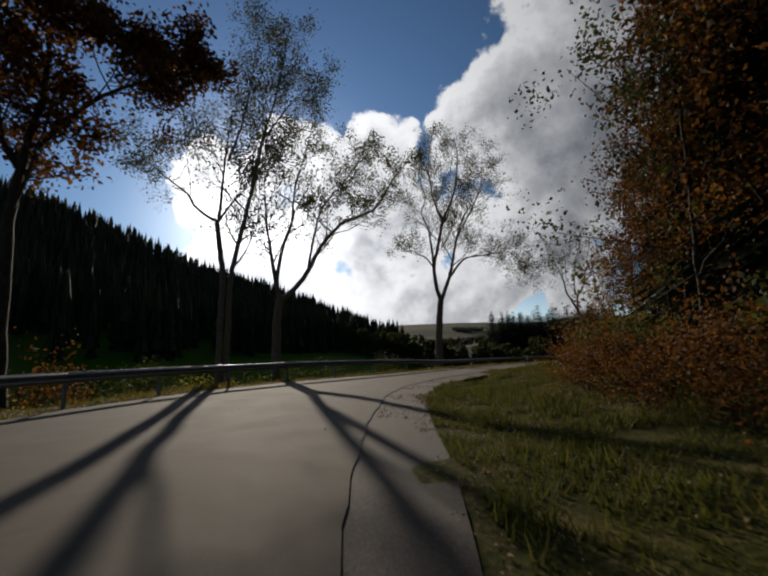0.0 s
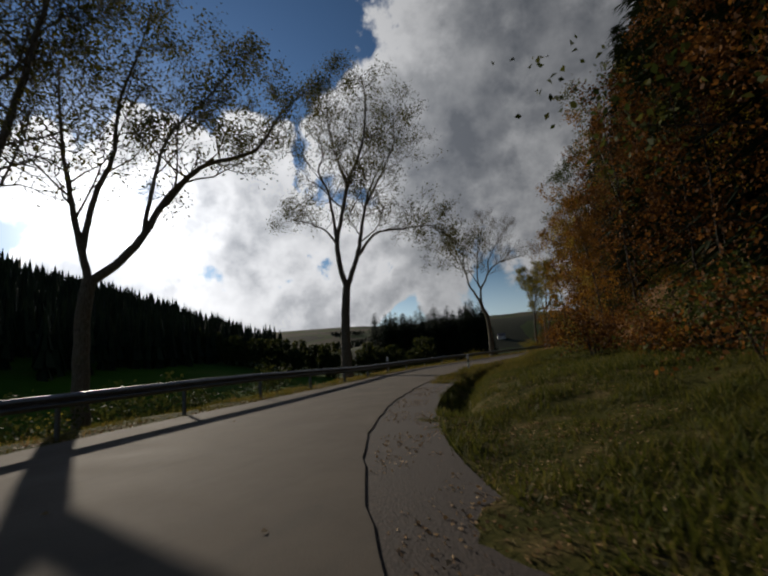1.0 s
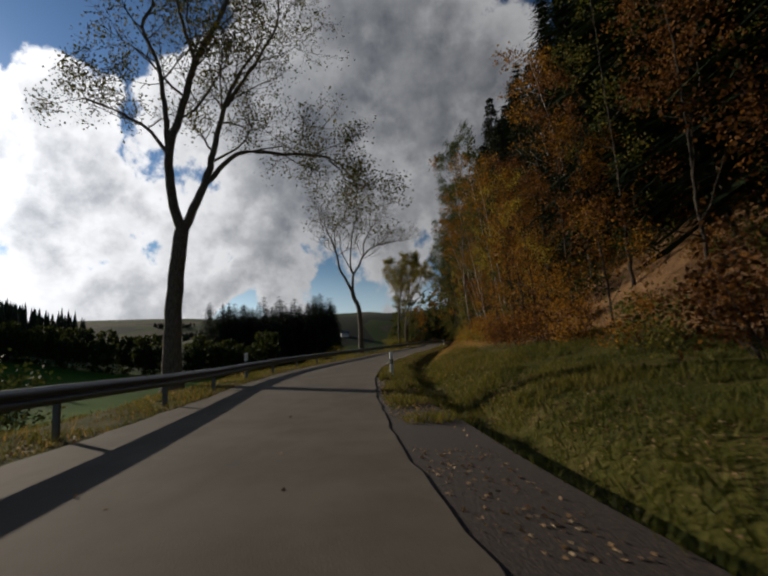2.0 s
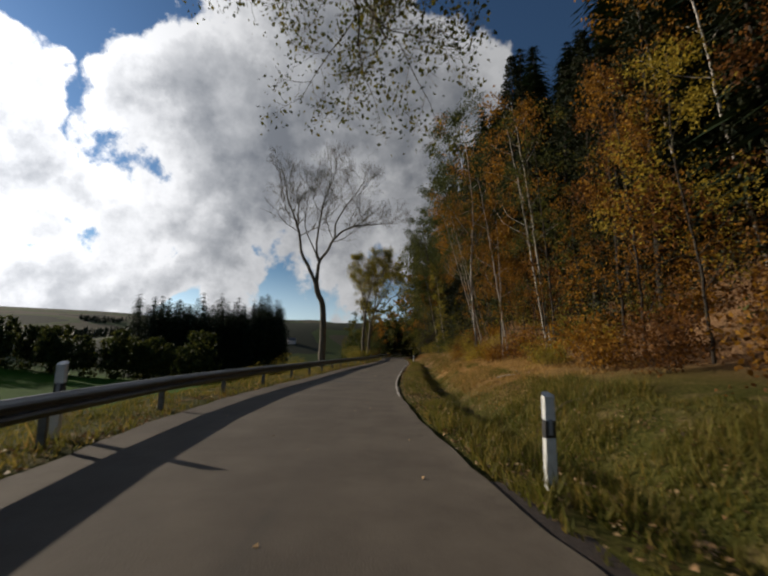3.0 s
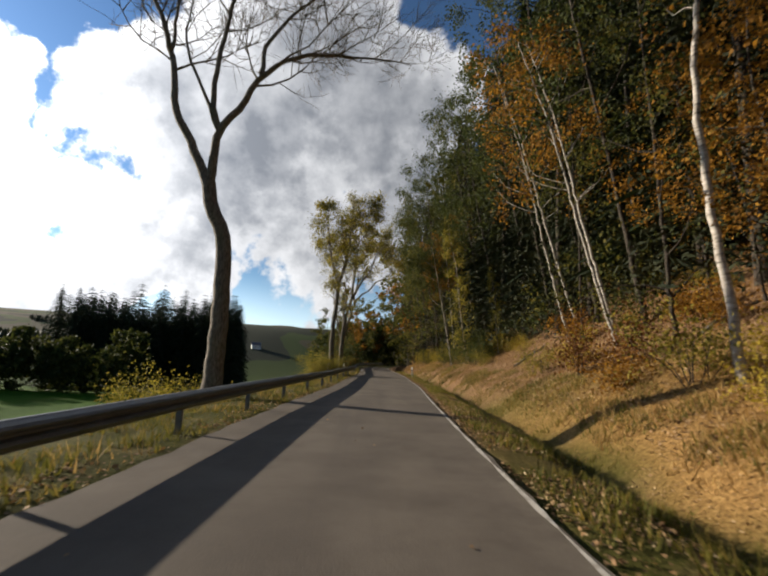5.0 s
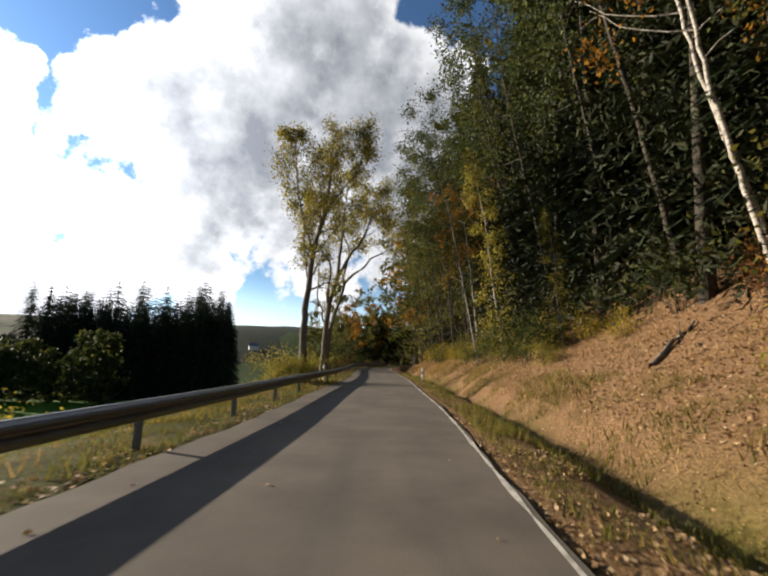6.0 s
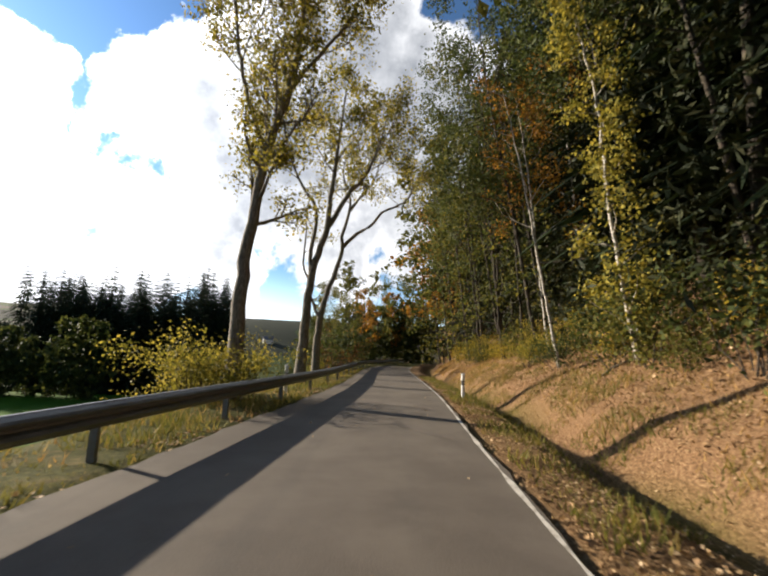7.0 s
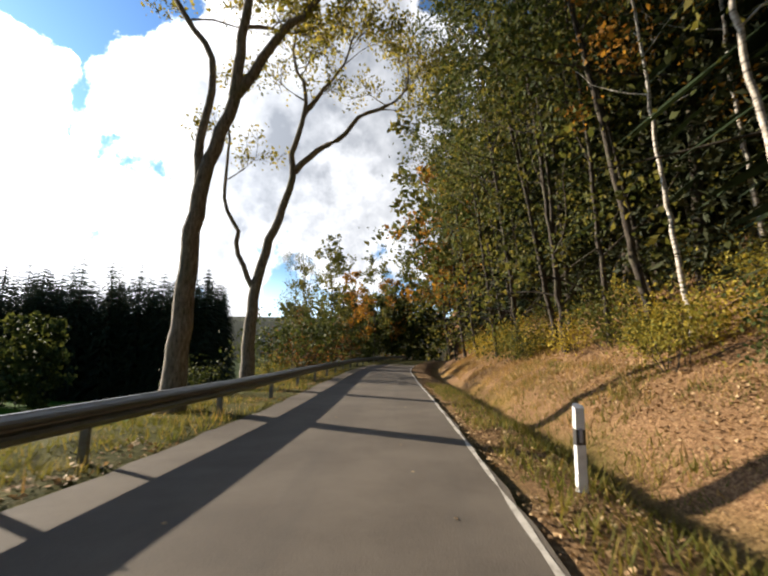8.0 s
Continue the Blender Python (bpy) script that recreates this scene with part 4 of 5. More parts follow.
LABELS = {"rust": ("beech", "rust-brown beech on the shaded wooded slope"), "orange": ("beech", "orange-brown autumn beech on the wooded slope"),
          "olive": ("oak", "olive-green broadleaf tree on the wooded slope"), "birch": ("birch", "slender white-barked birch on the wooded slope"),
          "high": ("oak", "tall dark green broadleaf tree at the edge of the wood"), "ivy": ("birch", "leaning birch wrapped in yellow-green leaves down to the ground"), "spruce": ("spruce", "dark green spruce on the wooded slope")}
FAR = {"rust": [slope_tree(71, 16, LEAF_RUST, BARK_DARK, 0.32, 10, 5, thick=0.006)], "orange": [slope_tree(72, 15, LEAF_ORANGE, BARK_DARK, 0.3, 10, 5, thick=0.006)],
       "olive": [slope_tree(73, 18, LEAF_OLIVE, BARK_DARK, 0.32, 11, 5, 0.08, thick=0.006), slope_tree(74, 19, LEAF_GREEN, BARK_DARK, 0.32, 11, 5, 0.08, thick=0.006)], "birch": [slope_tree(75, 17, LEAF_YELLOW, BIRCH, 0.24, 8, 4, 0.42, thick=0.006, reach=0.2)]}
HEDGE = slope_tree(76, 13, LEAF_GREEN, BARK_DARK, 0.62, 14, 4, 0.02, thick=0.005, reach=0.3, spread=0.5, drawn=0)
SETS = {"rust": T_RUST, "orange": T_ORANGE, "olive": T_OLIVE, "birch": T_BIRCH, "ivy": T_IVY, "high": T_HIGH, "spruce": T_SPRUCE}
MIX = [  # along the road: from y, shares of each kind
    (-60, ["rust", "rust", "olive", "rust", "spruce"]), (-14, ["rust", "orange", "rust", "olive"]), (2, ["orange", "rust", "orange", "orange", "olive"]),
    (14, ["birch", "orange", "olive", "birch"]), (30, ["olive", "orange", "olive", "olive"]), (40, ["olive", "spruce", "spruce", "olive"]),
    (72, ["olive", "olive", "spruce", "olive"]), (92, ["orange", "olive", "olive", "rust"])]


def mix_at(y):
    for y0, kinds in reversed(MIX):
        if y >= y0:
            return kinds
    return MIX[0][1]


edge = spline(RIGHT, 3.4)
en = line_normals(edge)
for k in range(len(edge)):
    for row in range(5):
        bend = float(step01(-edge[k][1], -6, 10))
        young = float(step01(-edge[k][1], -32, -24) * step01(edge[k][1], -20, -12))   # a younger, lower stand
        off = 6.2 + 3.2 * row + rng.uniform(-0.9, 0.9) + 2.2 * bend + 1.4 * young
        p = edge[k] + en[k] * off + rng.uniform(-.8, .8, 2)
        if p[1] < -34 or p[1] > 128 or (row > 3 and k % 2) or (row == 0 and 13 < p[1] < 78 and rng.rand() < 0.5):
            continue
        kinds = mix_at(p[1])
        kind = kinds[rng.randint(len(kinds))]
        if kind == "spruce" and row < 1:
            kind = "olive"
        if row == 0 and 40 < p[1] < 60:
            kind = "spruce"
            p = p + en[k] * 2.2
        if p[1] < -10 and row == 0:
            p = p + en[k] * 2.0
        if (row > 1 and rng.rand() < 0.75) or (row >= 1 and 12 < p[1] < 40) or (row == 1 and p[1] <= 10 and rng.rand() < 0.3) or (row == 1 and 40 < p[1] < 104):
            kind = "spruce"
        nm, lab = LABELS[kind]
        s_ = FAR[kind] if (row > 1 and p[1] > -4 or p[1] > 86) and kind in FAR else SETS[kind]
        if kind == "spruce" and row < 2 and 8 < p[1] < 84:
            s_ = T_FIR
        lean_to = rng.uniform(1, 5) + 2 * float(step01(p[1], 42, 54)) if row < 2 else rng.uniform(0, 4)
        size = (1.22 if row > 1 else 1.0) * rng.uniform(0.85, 1.15) * (1 + 0.25 * float(step01(p[1], 42, 54))) * (1 - 0.36 * young * (1 - min(row, 3) / 3))
        lean_to *= float(step01(p[1], -8, 4))
        if row == 0 and 60 < p[1] < 68:
            p = p + en[k] * 3.6
        put(nm, s_[rng.randint(len(s_))], p[0], p[1], lab, "tree", "trees of the wooded slope", rng.uniform(0, 360) if kind == "spruce" else 0.0, size, (rng.uniform(-4, 4), -lean_to if kind != "spruce" else 0))

# birches and boles that stand out at the wood's edge: x, y, lean towards the road, size
for kind, x, y, lean, size in (("birch", 4.4, 24.9, 8, 0.8), ("birch", 5.7, 20.6, 7, 0.95), ("birch", 5.4, 20.3, 9, 0.9), ("orange", 5.0, 29.0, 3, 0.7), ("birch", 4.9, 35.6, 12, 0.85),
                               ("birch", 4.6, 35.2, 15, 0.8), ("olive", 4.8, 32.5, 2, 0.8), ("birch", 5.9, 41.6, 14, 0.9), ("birch", 6.8, 42.4, 16, 1.0), ("ivy", 4.4, 57.4, 7, 0.95),
                               ("birch", 3.9, 62.0, 10, 0.75), ("birch", 5.2, 66.7, 5, 0.85), ("birch", 7.4, 66.9, 6, 0.9), ("birch", 9.0, 71.6, 6, 0.9), ("birch", 9.5, 13.5, 10, 1.0), ("birch", 9.0, 10.0, 9, 0.9),
                               ("olive", 4.4, 72.5, 5, 1.2), ("olive", 4.0, 77.0, 6, 1.2), ("olive", 3.9, 81.5, 7, 1.2), ("olive", 3.6, 86.0, 7, 1.2), ("olive", 3.6, 91.0, 7, 1.2), ("orange", 3.6, 96.0, 7, 1.2), ("olive", 3.8, 102.0, 7, 1.2),
                               ("ivy", 5.6, 52.5, 3, 0.5), ("high", 7.6, 50.5, 8, 0.95), ("high", 7.0, 56.0, 9, 1.0), ("high", 9.4, 65.5, 10, 1.1), ("high", 6.6, 70.5, 9, 0.95), ("high", 6.0, 78.0, 9, 1.0), ("high", 5.6, 86.0, 9, 1.0), ("orange", 4.6, 27.5, 4, 0.55),
                               ("high", 6.0, 35.6, 9, 0.95), ("high", 7.2, 41.0, 10, 1.05), ("high", 7.4, 46.5, 10, 1.1), ("high", 7.4, 61.5, 10, 1.1), ("high", 5.2, 68.3, 9, 1.05), ("high", 5.0, 75.0, 9, 1.05),
                               ("orange", 5.6, 22.5, 5, 0.5), ("orange", 5.2, 25.9, 6, 0.5), ("orange", 6.4, 27.8, 4, 0.6), ("orange", 5.9, 30.6, 6, 0.5), ("orange", 6.8, 33.4, 4, 0.55), ("orange", 6.3, 17.4, 5, 0.5), ("orange", 7.0, 13.4, 4, 0.55)):
    nm, lab = LABELS[kind]
    put(nm, (FAR if y > 88 and kind in FAR else SETS)[kind][0], x, y, lab, "tree", "trees of the wooded slope", 0.0, size, (rng.uniform(-3, 3), -lean))

# undergrowth at the foot of the slope
SHRUBS = {"yellow": (S_YELLOW, "yellow-leaved shrub at the foot of the slope"), "olive": (S_OLIVE, "olive-green shrub at the foot of the slope"),
          "orange": (S_ORANGE, "orange-brown shrub at the foot of the slope")}
UNDER = [(-60, ["orange", "olive"]), (-8, ["orange", "orange", "olive"]), (8, ["orange", "orange", "yellow"]), (34, ["yellow", "olive", "orange"]), (46, ["yellow", "olive", "olive"]), (80, ["yellow", "olive", "orange"])]
edge2 = spline(RIGHT, 1.7)
en2 = line_normals(edge2)
for k in range(len(edge2)):
    for row in range(3):
        off = 5.2 + 2.6 * row + rng.uniform(-0.7, 0.7) + 1.3 * float(step01(-edge2[k][1], -30, -20)) + 1.2 * float(step01(-edge2[k][1], -2, 12))
        p = edge2[k] + en2[k] * off + rng.uniform(-.5, .5, 2)
        if p[1] < -30 or p[1] > 112 or (row == 0 and 38 < p[1] < 48) or (row == 0 and rng.rand() < 0.3) or (row > 0 and k % 2 and not 6 < p[1] < 40):
            continue
        kinds = [u for y0, u in UNDER if p[1] >= y0][-1]
        ms, lab = SHRUBS[kinds[rng.randint(len(kinds))]]
        put("shrub", ms[rng.randint(2)], p[0], p[1], lab, "shrub", "undergrowth of the slope", rng.uniform(0, 360), rng.uniform(0.5, 1.0), (0, 0), 0.3)

# withered brambles on the mound inside the bend; some added to stand in for crown shade
for x, y, size in ((10.4, -20.2, 0.5), (11.2, -21.4, 0.55), (12.0, -20.4, 0.6), (12.6, -22.6, 0.5), (13.4, -21.6, 0.65), (13.2, -24.0, 0.45), (14.4, -23.4, 0.6), (14.6, -25.2, 0.5), (15.6, -24.4, 0.65), (15.8, -26.4, 0.5), (16.8, -25.6, 0.65), (17.2, -27.6, 0.55), (18.4, -26.6, 0.7), (11.0, -18.8, 0.6), (9.6, -18.2, 0.55)):
    put("shrub", S_ORANGE[1], x, y, "withered brown brambles, some added to darken the grass mound", "shrub", "undergrowth of the slope", rng.uniform(0, 360), size, (0, 0), 0.15)
# bushes beyond the rail
for x, y, size in ((5.4, 53.6, 0.9), (5.8, 50.4, 0.8), (6.2, 55.2, 1.0), (5.0, 59.6, 0.9), (5.4, 64.2, 0.9), (4.9, 66.0, 0.8), (5.6, 69.4, 1.0), (4.6, 72.0, 0.9), (4.4, 76.0, 1.0), (4.2, 82.0, 1.1), (5.6, 47.6, 0.7), (6.4, 61.6, 1.0)):
    put("shrub", S_YELLOW[0], x, y, SHRUBS["yellow"][1], "shrub", "undergrowth of the slope", rng.uniform(0, 360), size, (0, 0), 0.25)
for x, y, size in ((-9, 113, 0.7), (-5.5, 124, 0.75), (-1.5, 128, 0.8), (2, 133, 0.8), (-7, 129, 0.8), (-12, 120, 0.7), (-3.5, 136, 0.9), (6, 138, 0.9), (-14, 111, 0.6), (0, 141, 1.0), (10, 143, 0.9), (-9.5, 138, 0.9), (-11.5, 98, 0.5), (-10.5, 92, 0.45)):
    put("oak", HEDGE, x, y, "dark leafy tree in the shade at the far bend", "tree", "trees at the far bend", rng.uniform(0, 360), size)
for x, y, size, kind in ((-9.5, -26.0, 1.0, "olive"), (-12.5, -22.5, 1.3, "yellow"), (-14.5, -17.0, 1.2, "olive"), (-16.5, -11.5, 1.3, "olive"), (-15.0, -7.5, 1.0, "olive"), (-5.0, -30.5, 1.0, "orange"), (-17, -20, 1.5, "yellow"),
                         (-13.0, 38.8, 1.1, "yellow"), (-13.5, 44.0, 1.0, "yellow"), (-8.9, 58.9, 0.9, "yellow"), (-8.6, 57.2, 0.95, "yellow"), (-7.0, 57.0, 0.75, "yellow"), (-7.3, 58.7, 0.8, "yellow"), (-7.9, 56.3, 0.85, "yellow"), (-12.2, 25.8, 0.65, "yellow"), (-11.6, 33.8, 0.7, "yellow"),
                         (-8.6, 70.5, 0.5, "olive"), (-8.8, 79.5, 1.2, "olive"), (-8.0, 91.0, 1.3, "olive"), (-7.4, 98.0, 1.3, "orange"), (-6.6, 108.0, 1.4, "olive"), (-17.5, -15.0, 1.4, "yellow"), (-19.0, -8.0, 1.5, "olive"), (-14.0, -3.0, 1.1, "olive"), (-20.0, -24.0, 1.6, "olive"), (-22.0, -18.0, 1.6, "olive"), (-11.5, -31.0, 1.3, "yellow"), (-8.2, 77.5, 0.6, "yellow"), (-7.4, 82.0, 1.3, "olive"), (-9.0, 87.0, 1.4, "orange")):
    put("bush", SHRUBS[kind][0][1], x, y, {"yellow": "yellowing bush", "olive": "green bush", "orange": "brownish autumn bush"}[kind] + " beyond the guard rail", "shrub", "bushes beyond the rail", rng.uniform(0, 360), size)
# trees closing the far end of the road
for x, y, kind, size in ((-8.6, 84, "olive", 0.55), (-9.4, 90, "olive", 0.65), (-7.6, 95, "olive", 0.6), (-9.0, 101, "olive", 0.75), (-7.0, 106, "orange", 0.7), (-9.5, 112, "olive", 0.85), (-5.0, 118, "olive", 0.8), (-7.5, 122, "orange", 0.8), (-2.5, 126, "orange", 0.85), (-12, 105, "olive", 0.7),
                         (0, 134, "olive", 0.95), (-5, 132, "olive", 0.9), (4.5, 140, "rust", 1.0), (-4, 142, "olive", 1.0), (9, 146, "orange", 1.0), (-10, 132, "rust", 0.85), (-15, 118, "olive", 0.7), (12, 138, "rust", 1.0), (-1, 148, "orange", 1.0), (5, 150, "olive", 1.1)):
    put(LABELS[kind][0], (SETS if y < 100 else FAR)[kind][2 if kind == "olive" and y < 100 else 0], x, y, "autumn tree beside the far end of the road", "tree", "trees at the far bend", rng.uniform(0, 360), size)

# spruce plantation in the valley
G_SPRUCE = [spruce_mesh(51 + k, 30.5, 34, 9, base=0.14, droop=0.6, fall=0.5) for k in range(3)]
for k in range(235):
    x, y = rng.uniform(-131, -40), rng.uniform(146, 186)
    if x < -93 - 0.65 * (y - 146) or x > -41 - 0.28 * (y - 146):
        continue
    put("spruce", G_SPRUCE[k % 3], x, y, "dark spruce in the valley plantation", "tree", "spruce plantation", rng.uniform(0, 360), rng.uniform(0.88, 1.06))
for k in range(60):   # hedge of broadleaf trees along the meadow
    x, y = -60 - 2.0 * k + rng.uniform(-3, 3), 128 - 0.2 * k + rng.uniform(-5, 5)
    put("oak", HEDGE, x, y, "dark olive hedge tree along the meadow", "tree", "hedge trees", rng.uniform(0, 360), rng.uniform(0.6, 1.0))


def far_wood(name, spots, mat, seed, label, tall=20.0, wide=1.0):
    """Distant woods: ragged little cones, joined."""
    r = np.random.RandomState(seed)
    tri = []
    z = ground_height(spots[:, 0], spots[:, 1])
    for (x, y), z0 in zip(spots, z):
        h, g = r.uniform(0.75, 1.1, 2)
        h *= tall
        for t, wd in ((-0.1, 0.15), (0.2, 0.13), (0.45, 0.1), (0.68, 0.06)):
            a0 = r.uniform(0, 6.28)
            for j in range(5):
                a, b = a0 + 1.2566 * j, a0 + 1.2566 * (j + 1) - 0.25
                wj = wd * wide * h * g * r.uniform(0.8, 1.25)
                tri += [(x + wj * math.cos(a), y + wj * math.sin(a), z0 + h * (t - 0.03)), (x + wj * math.cos(b), y + wj * math.sin(b), z0 + h * (t - 0.06)), (x, y, z0 + h * min(1.0, t + 0.36))]
    return tagged(part(name, fast_mesh(name, np.array(tri), 3, mat)), label, "woods", kind="stuff")


u = rng.uniform(0, 1, (7500, 2))
spots = np.stack([-520 + 430 * u[:, 0], -360 + 600 * u[:, 1]], 1)
hh = np.exp(-(((spots[:, 0] + 385) / 170) ** 2 + ((spots[:, 1] + 50) / 195) ** 2))
dlv, _ = signed(L_LINE, spots[:, 0], spots[:, 1])
hh = hh + 0.16 * np.exp(-(((spots[:, 0] + 290) / 70) ** 2 + ((spots[:, 1] - 165) / 70) ** 2))
spots = spots[(hh > 0.085) & (-dlv > 85)]
far_wood("hill_forest", spots, NEEDLE, 3, "dark spruce forest covering the hill across the valley")
u = rng.uniform(0, 1, (26000, 2))
ang, rad = radians(-100) + radians(110) * u[:, 0], 420 + 1100 * u[:, 1] ** 0.7
spots = np.stack([rad * np.sin(ang), rad * np.cos(ang)], 1)
spots = spots[value_noise(spots[:, 0], spots[:, 1], 130, 33) > 0.58]
far_wood("distant_woods", spots, NEEDLE_OLIVE, 4, "distant woods on the far hills", 9.0, 2.6)


# ---- marker posts, house, sticks ----
def marker_post(x, y, turn, label, size=1.0):
    """A white plastic marker post with a slanted top, a dark band and a reflector."""
    ob = tagged(new("marker_post"), label, "marker post", "marker posts")
    sec = [(-0.06, -0.05), (0.06, -0.05), (0.075, 0.0), (0.03, 0.06), (-0.03, 0.06), (-0.075, 0.0)]

    def prism(name, z0, z1, grow, mat, slant=0.0):
        v = []
        for z in (z0, z1):
            for u_, s_ in sec:
                v.append((u_ * grow, s_ * grow, z + (slant * (0.06 - s_) if z == z1 else 0)))
        k = len(sec)
        f = [(j, (j + 1) % k, k + (j + 1) % k, k + j) for j in range(k)] + [tuple(range(k - 1, -1, -1)), tuple(range(k, 2 * k))]
        return mesh_from(name, v, f, [mat])
    body = part("post", prism("post", -0.3, 0.99, 0.92, WHITE, -0.45), ob)
    band = part("band", prism("band", 0.52, 0.74, 0.96, BLACK, -0.4), ob, "black band")
    bm = bmesh.new()
    bmesh.ops.create_cube(bm, size=1.0)
    bmesh.ops.scale(bm, vec=(0.045, 0.012, 0.16), verts=bm.verts)
    bmesh.ops.bevel(bm, geom=list(bm.edges), offset=0.004, segments=1, affect="EDGES")
    bmesh.ops.translate(bm, vec=(0, -0.052, 0.63), verts=bm.verts)
    me = bpy.data.meshes.new("reflector")
    bm.to_mesh(me)
    bm.free()
    me.materials.append(REFLECT)
    part("reflector", me, band, "grey reflector")
    ob.matrix_basis = pose(x, y, ground_at(x, y), 0, 0, turn) @ Matrix.Scale(size, 4)
    return ob


marker_post(-1.7, 0.65, 8, "white plastic marker post with black band on the grass verge")
marker_post(-0.05, 60.9, 4, "white plastic marker post with black band beside the ditch", 0.9)
marker_post(-8.4, 2.5, 5, "white plastic marker post with black band behind the guard rail", 1.15)
marker_post(-6.4, 60.3, 4, "white plastic marker post with black band behind the guard rail")


def house(x, y, turn):
    ob = tagged(new("house"), "small white farmhouse with a grey roof across the valley", "house")
    wall, roofm, glass = make_plain("white_render", (0.75, 0.74, 0.7), 0.8, 0.2, 0.8), make_plain("grey_slate", (0.1, 0.1, 0.11), 0.6, 0.3, 2.0), make_plain("dark_pane", (0.03, 0.035, 0.04), 0.1, 0.05)
    L, W_, H_, R_ = 6.0, 4.0, 5.0, 3.2
    v = [(-L, -W_, -2), (L, -W_, -2), (L, W_, -2), (-L, W_, -2), (-L, -W_, H_), (L, -W_, H_), (L, W_, H_), (-L, W_, H_), (-L, 0, H_ + R_), (L, 0, H_ + R_)]
    f = [(0, 1, 5, 4), (1, 2, 6, 9, 5), (2, 3, 7, 6), (3, 0, 4, 8, 7)]
    w_ = part("wall", mesh_from("wall", v, f, [wall]), ob)
    o = 0.5
    v = [(-L - o, -W_ - o, H_ - 0.3), (L + o, -W_ - o, H_ - 0.3), (L + o, 0, H_ + R_ + 0.12), (-L - o, 0, H_ + R_ + 0.12), (-L - o, W_ + o, H_ - 0.3), (L + o, W_ + o, H_ - 0.3)]
    v += [(a, b, c + 0.22) for a, b, c in v]
    f = [(0, 1, 2, 3), (3, 2, 5, 4), (6, 7, 8, 9), (9, 8, 11, 10), (0, 1, 7, 6), (4, 5, 11, 10), (0, 3, 9, 6), (3, 4, 10, 9), (1, 2, 8, 7), (2, 5, 11, 8)]
    part("roof", mesh_from("roof", v, f, [roofm]), ob)
    for k in range(4):
        for z in (0.9, 3.3):
            a = -4.5 + 3 * k
            v = [(a, -W_ - 0.05, z), (a + 1, -W_ - 0.05, z), (a + 1, -W_ - 0.05, z + 1.3), (a, -W_ - 0.05, z + 1.3)]
            v += [(p, q + 0.3, r_) for p, q, r_ in v]
            part("window", mesh_from("window", v, [(0, 1, 2, 3), (0, 1, 5, 4), (1, 2, 6, 5), (2, 3, 7, 6), (3, 0, 4, 7)], [glass]), w_)
    ob.matrix_basis = pose(x, y, ground_at(x, y), 0, 0, turn) @ Matrix.Scale(0.42, 4)


house(-67, 271, 20)


def stick(x, y, length, turn, r0, label, mat, seed):
    t = Tree(seed)
    pts = []
    for k in range(6):
        s_ = (k / 5 - 0.5) * length
        px, py = x + s_ * math.cos(radians(turn)), y + s_ * math.sin(radians(turn))
        pts.append((px, py, ground_at(px, py) + r0 * 0.9 + 0.03 * math.sin(k * 1.3)))
    p, rad = t.add_stem(pts, r0, r0 * 0.5, 0.0, 6)
    v, f = t.stems[0]
    t.branch(p[len(p) // 2], np.array([math.sin(radians(turn)), 0.3, 0.35]), length * 0.3, r0 * 0.5, 2, dict(SPEC, leaves=0, levels=2))
    tagged(part("stick", mesh_from("stick", list(v) + list(t.tv), list(f) + [tuple(i + len(v) for i in q) for q in t.tf], [mat], smooth=True)), label, "branch", "fallen branches")


PALE = make_bark("pale_dead_wood", (0.2, 0.16, 0.11), (0.5, 0.43, 0.33), 1.5)
stick(0.6, 5.6, 1.1, 5, 0.035, "pale dead branch lying in the verge grass", PALE, 61)
stick(1.2, 8.0, 0.7, -20, 0.025, "pale dead branch lying in the verge grass", PALE, 62)
stick(1.2, 12.4, 1.2, -35, 0.035, "pale dead branch lying in the verge grass", PALE, 63)
stick(4.6, 43.6, 2.6, 30, 0.08, "grey fallen bough on the leaf-covered slope", BARK, 64)
stick(4.3, 57.8, 1.8, 15, 0.04, "grey fallen bough on the leaf-covered slope", BARK, 65)
stick(5.4, 31.0, 1.6, -30, 0.05, "grey fallen bough on the leaf-covered slope", BARK, 66)


# ---- grass, straw and fallen leaves ----
def strip_spots(line, lo, hi, y0, y1, count, r):
    """Random plan points between two offsets to the right of a line."""
    keep = line[(line[:, 1] > y0) & (line[:, 1] < y1)]
    n = line_normals(keep)
    i = r.randint(0, len(keep) - 1, count)
    f = r.uniform(0, 1, count)[:, None]
    base = keep[i] * (1 - f) + keep[i + 1] * f
    return base + n[i] * r.uniform(lo, hi, count)[:, None]


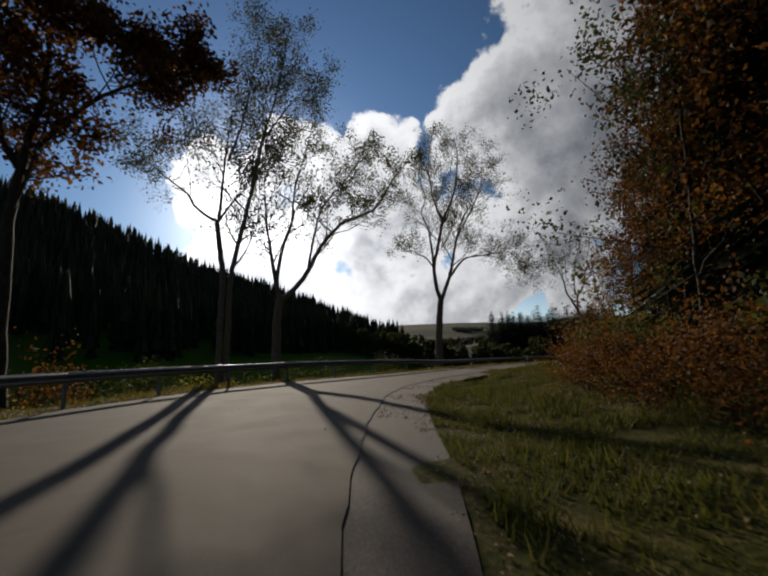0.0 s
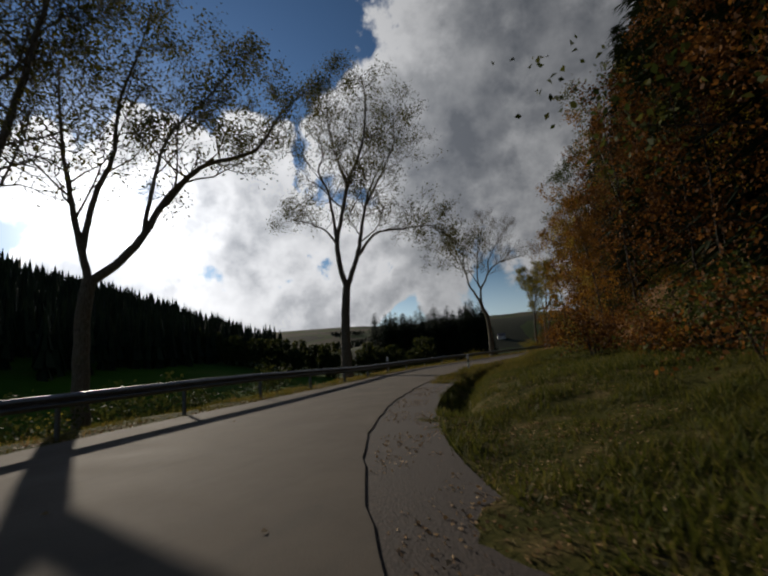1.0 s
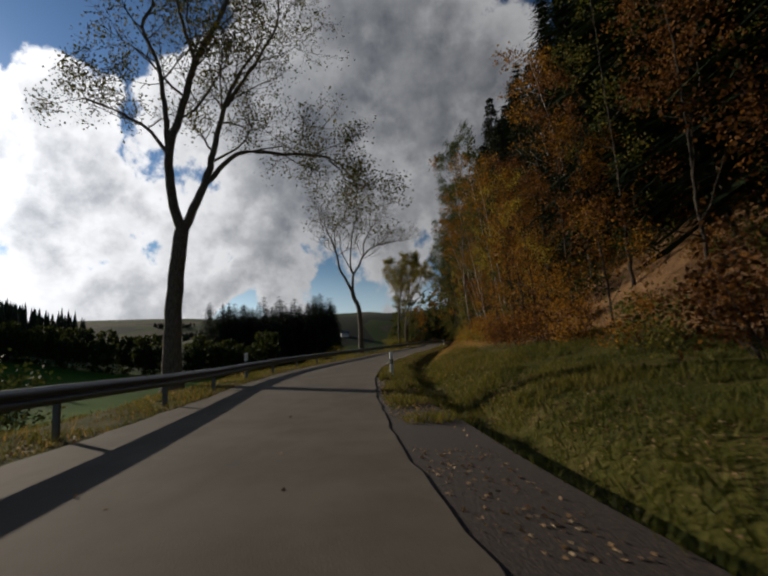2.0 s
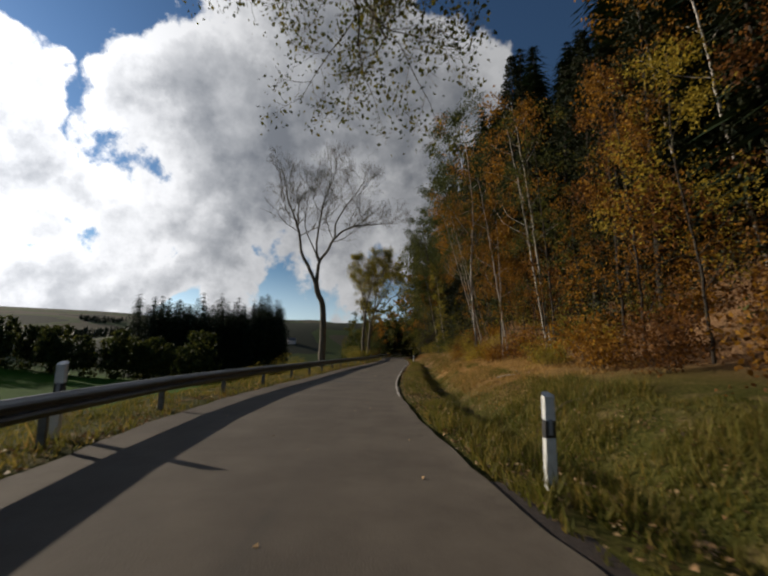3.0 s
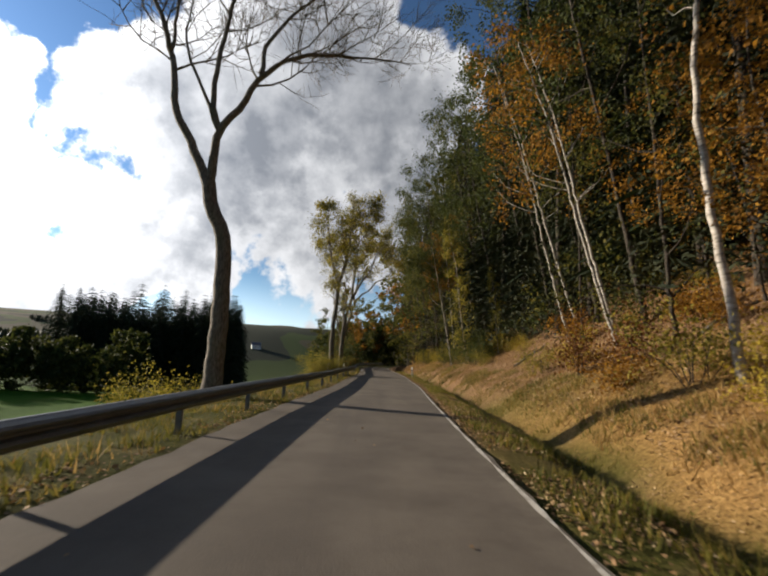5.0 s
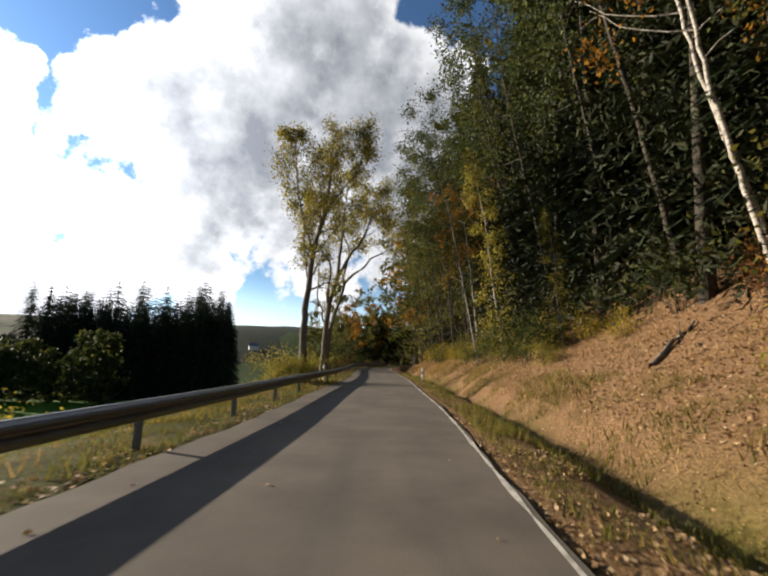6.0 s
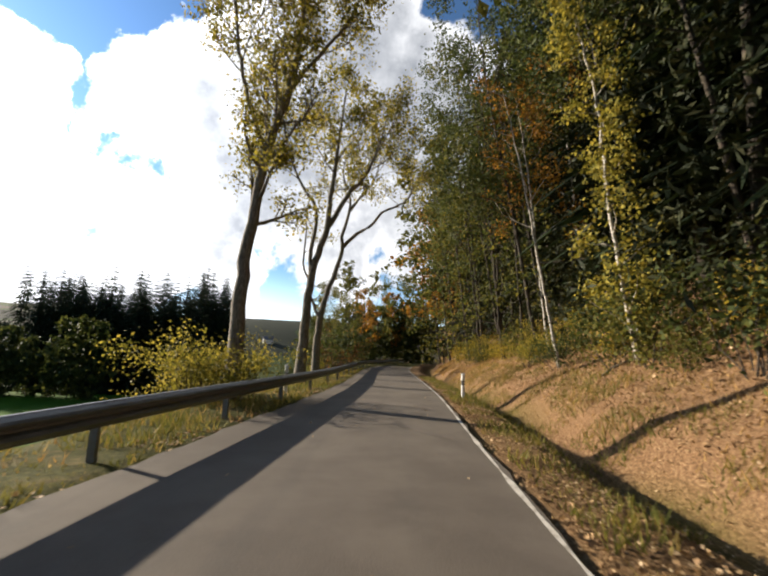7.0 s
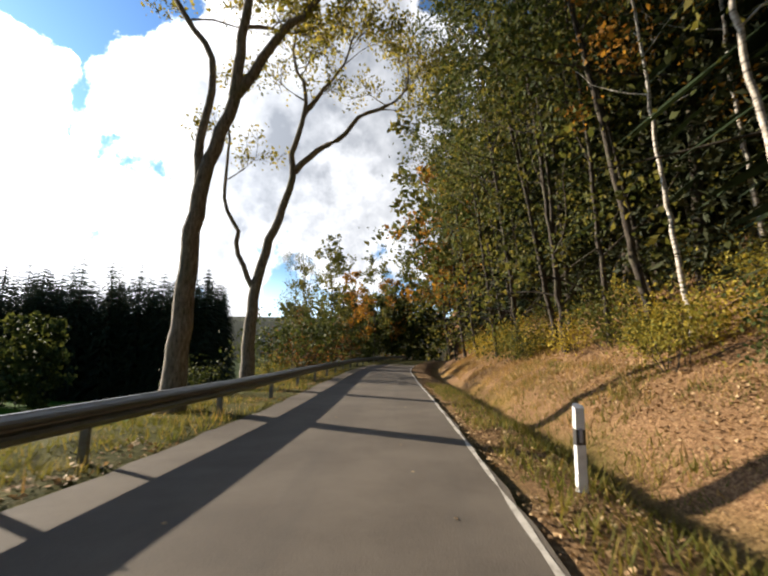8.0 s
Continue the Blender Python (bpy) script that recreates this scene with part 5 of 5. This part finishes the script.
def blades(name, spots, height, width, mat, r, label, clump=0.0):
    """Bent grass blades, one three-cornered face each."""
    k = len(spots)
    x, y = spots[:, 0], spots[:, 1]
    z = ground_height(x, y) - 0.02
    w_ = r.uniform(0, 2 * math.pi, k)
    h = height * r.uniform(0.4, 1.25, k) * (1 + clump * np.clip(value_noise(x, y, 0.9, 71), -0.8, 1))
    b = width * r.uniform(0.6, 1.4, k)
    lean = h * r.uniform(0.1, 0.9, k)
    lw = r.uniform(0, 2 * math.pi, k)
    v = np.empty((k, 3, 3))
    v[:, 0] = np.stack([x + np.cos(w_) * b, y + np.sin(w_) * b, z], 1)
    v[:, 1] = np.stack([x - np.cos(w_) * b, y - np.sin(w_) * b, z], 1)
    v[:, 2] = np.stack([x + np.cos(lw) * lean, y + np.sin(lw) * lean, z + h], 1)
    return tagged(part(name, fast_mesh(name, v.reshape(-1, 3), 3, mat)), label, "grass", kind="stuff")


def thin(spots, scale, seed, cut):
    return spots[value_noise(spots[:, 0], spots[:, 1], scale, seed) > cut]


r = np.random.RandomState(77)
blades("verge_grass", thin(strip_spots(R_LINE, 0.25, 4.6, 0, 76, 60000, r), 0.8, 81, -0.25), 0.16, 0.012, BLADE, r, "short green verge grass beside the road", 0.7)
straw_at = thin(strip_spots(R_LINE, 2.6, 7.2, 8, 92, 64000, r), 1.1, 82, -0.35)
straw_at = straw_at[r.uniform(0, 1, len(straw_at)) > 0.82 * step01(straw_at[:, 1], 24, 34) * (1 - step01(straw_at[:, 1], 66, 74))]
blades("bank_straw", straw_at, 0.2, 0.012, BLADE_STRAW, r, "dry straw-coloured grass on the bank", 0.8)
blades("bend_grass", thin(strip_spots(R_LINE, 1.25, 8.5, -32, 1, 75000, r), 0.8, 83, -0.5), 0.15, 0.013, BLADE_GREEN, r, "green grass on the mound inside the bend", 0.8)
blades("rail_grass", thin(strip_spots(L_LINE, -3.3, -0.12, -34, 88, 62000, r), 0.7, 84, -0.4), 0.14, 0.012, BLADE, r, "green grass under the guard rail", 0.9)
blades("rail_straw", thin(strip_spots(L_LINE, -2.4, -0.15, -34, 88, 5000, r), 1.0, 85, 0.0), 0.2, 0.011, BLADE_STRAW, r, "dry grass stalks along the guard rail", 0.9)


def litter(name, spots, size, label, lift=0.02):
    z = ground_height(spots[:, 0], spots[:, 1]) + lift
    me = quads_mesh(name, np.stack([spots[:, 0], spots[:, 1], z], 1), size, FALLEN, r, flat=0.75, stretch=1.2)
    return tagged(part(name, me), label, "leaves", kind="stuff")


blades("post_grass", thin(strip_spots(R_LINE, 0.15, 4.6, -9, 9, 26000, r), 0.6, 91, -0.5), 0.19, 0.012, BLADE, r, "tufted verge grass round the marker post", 1.0)


litter("slope_litter", strip_spots(R_LINE, 3.0, 9.5, 26, 88, 42000, r), 0.06, "brown fallen leaves covering the slope")
litter("verge_litter", thin(strip_spots(R_LINE, 0.1, 3.6, -30, 80, 32000, r), 1.2, 86, -0.2), 0.034, "brown and yellow fallen leaves on the verge")
litter("post_litter", strip_spots(R_LINE, 0.1, 3.6, -8, 20, 2600, r), 0.05, "brown fallen leaves caught in the verge grass", 0.07)
litter("edge_litter", thin(strip_spots(R_LINE, 0.05, 1.7, 20, 80, 15000, r), 1.0, 89, -0.35), 0.042, "brown fallen leaves along the asphalt edge")
litter("bend_litter", thin(strip_spots(R_LINE, 0.9, 5.0, -32, 0, 6000, r), 1.0, 87, 0.0), 0.034, "pale fallen leaves on the grass of the bend")
litter("rail_litter", thin(strip_spots(L_LINE, -0.9, -0.02, -34, 80, 5000, r), 0.9, 88, -0.1), 0.06, "fallen leaves gathered along the road edge")
rd = strip_spots(R_LINE, -4.2, -0.2, -28, 70, 130, r)
me = quads_mesh("road_leaves", np.stack([rd[:, 0], rd[:, 1], np.full(len(rd), 0.012)], 1), 0.042, FALLEN, r, flat=0.85, stretch=1.3)
tagged(part("road_leaves", me), "single fallen leaves scattered on the asphalt", "leaves", kind="stuff")

# a branch's cast shadow across the lane, laid on as a dark strip
v, f = [], []
for k in range(25):
    x = -6.5 + 2.3 * k / 24
    mid, half = 15.0 - 0.12 * k / 24 + 0.03 * math.sin(k * 1.9), 0.11 + 0.05 * math.sin(k * 0.9) + 0.03 * math.sin(k * 2.7)
    half *= 1.4 * min(1.0, 0.25 + k / 5, 0.25 + (24 - k) / 5)
    v += [(x, mid - half, 0.005), (x, mid + half, 0.005)]
    if k:
        f.append((2 * k - 2, 2 * k, 2 * k + 1, 2 * k - 1))
SHADOW_DARK = make_plain("shadow_dark", (0.014, 0.013, 0.012), 0.8, 0.2, 30.0)
tagged(part("branch_shadow", mesh_from("branch_shadow", v, f, [SHADOW_DARK])), "dark strip laid on the asphalt as a branch's cast shadow", "road repair", kind="structure")
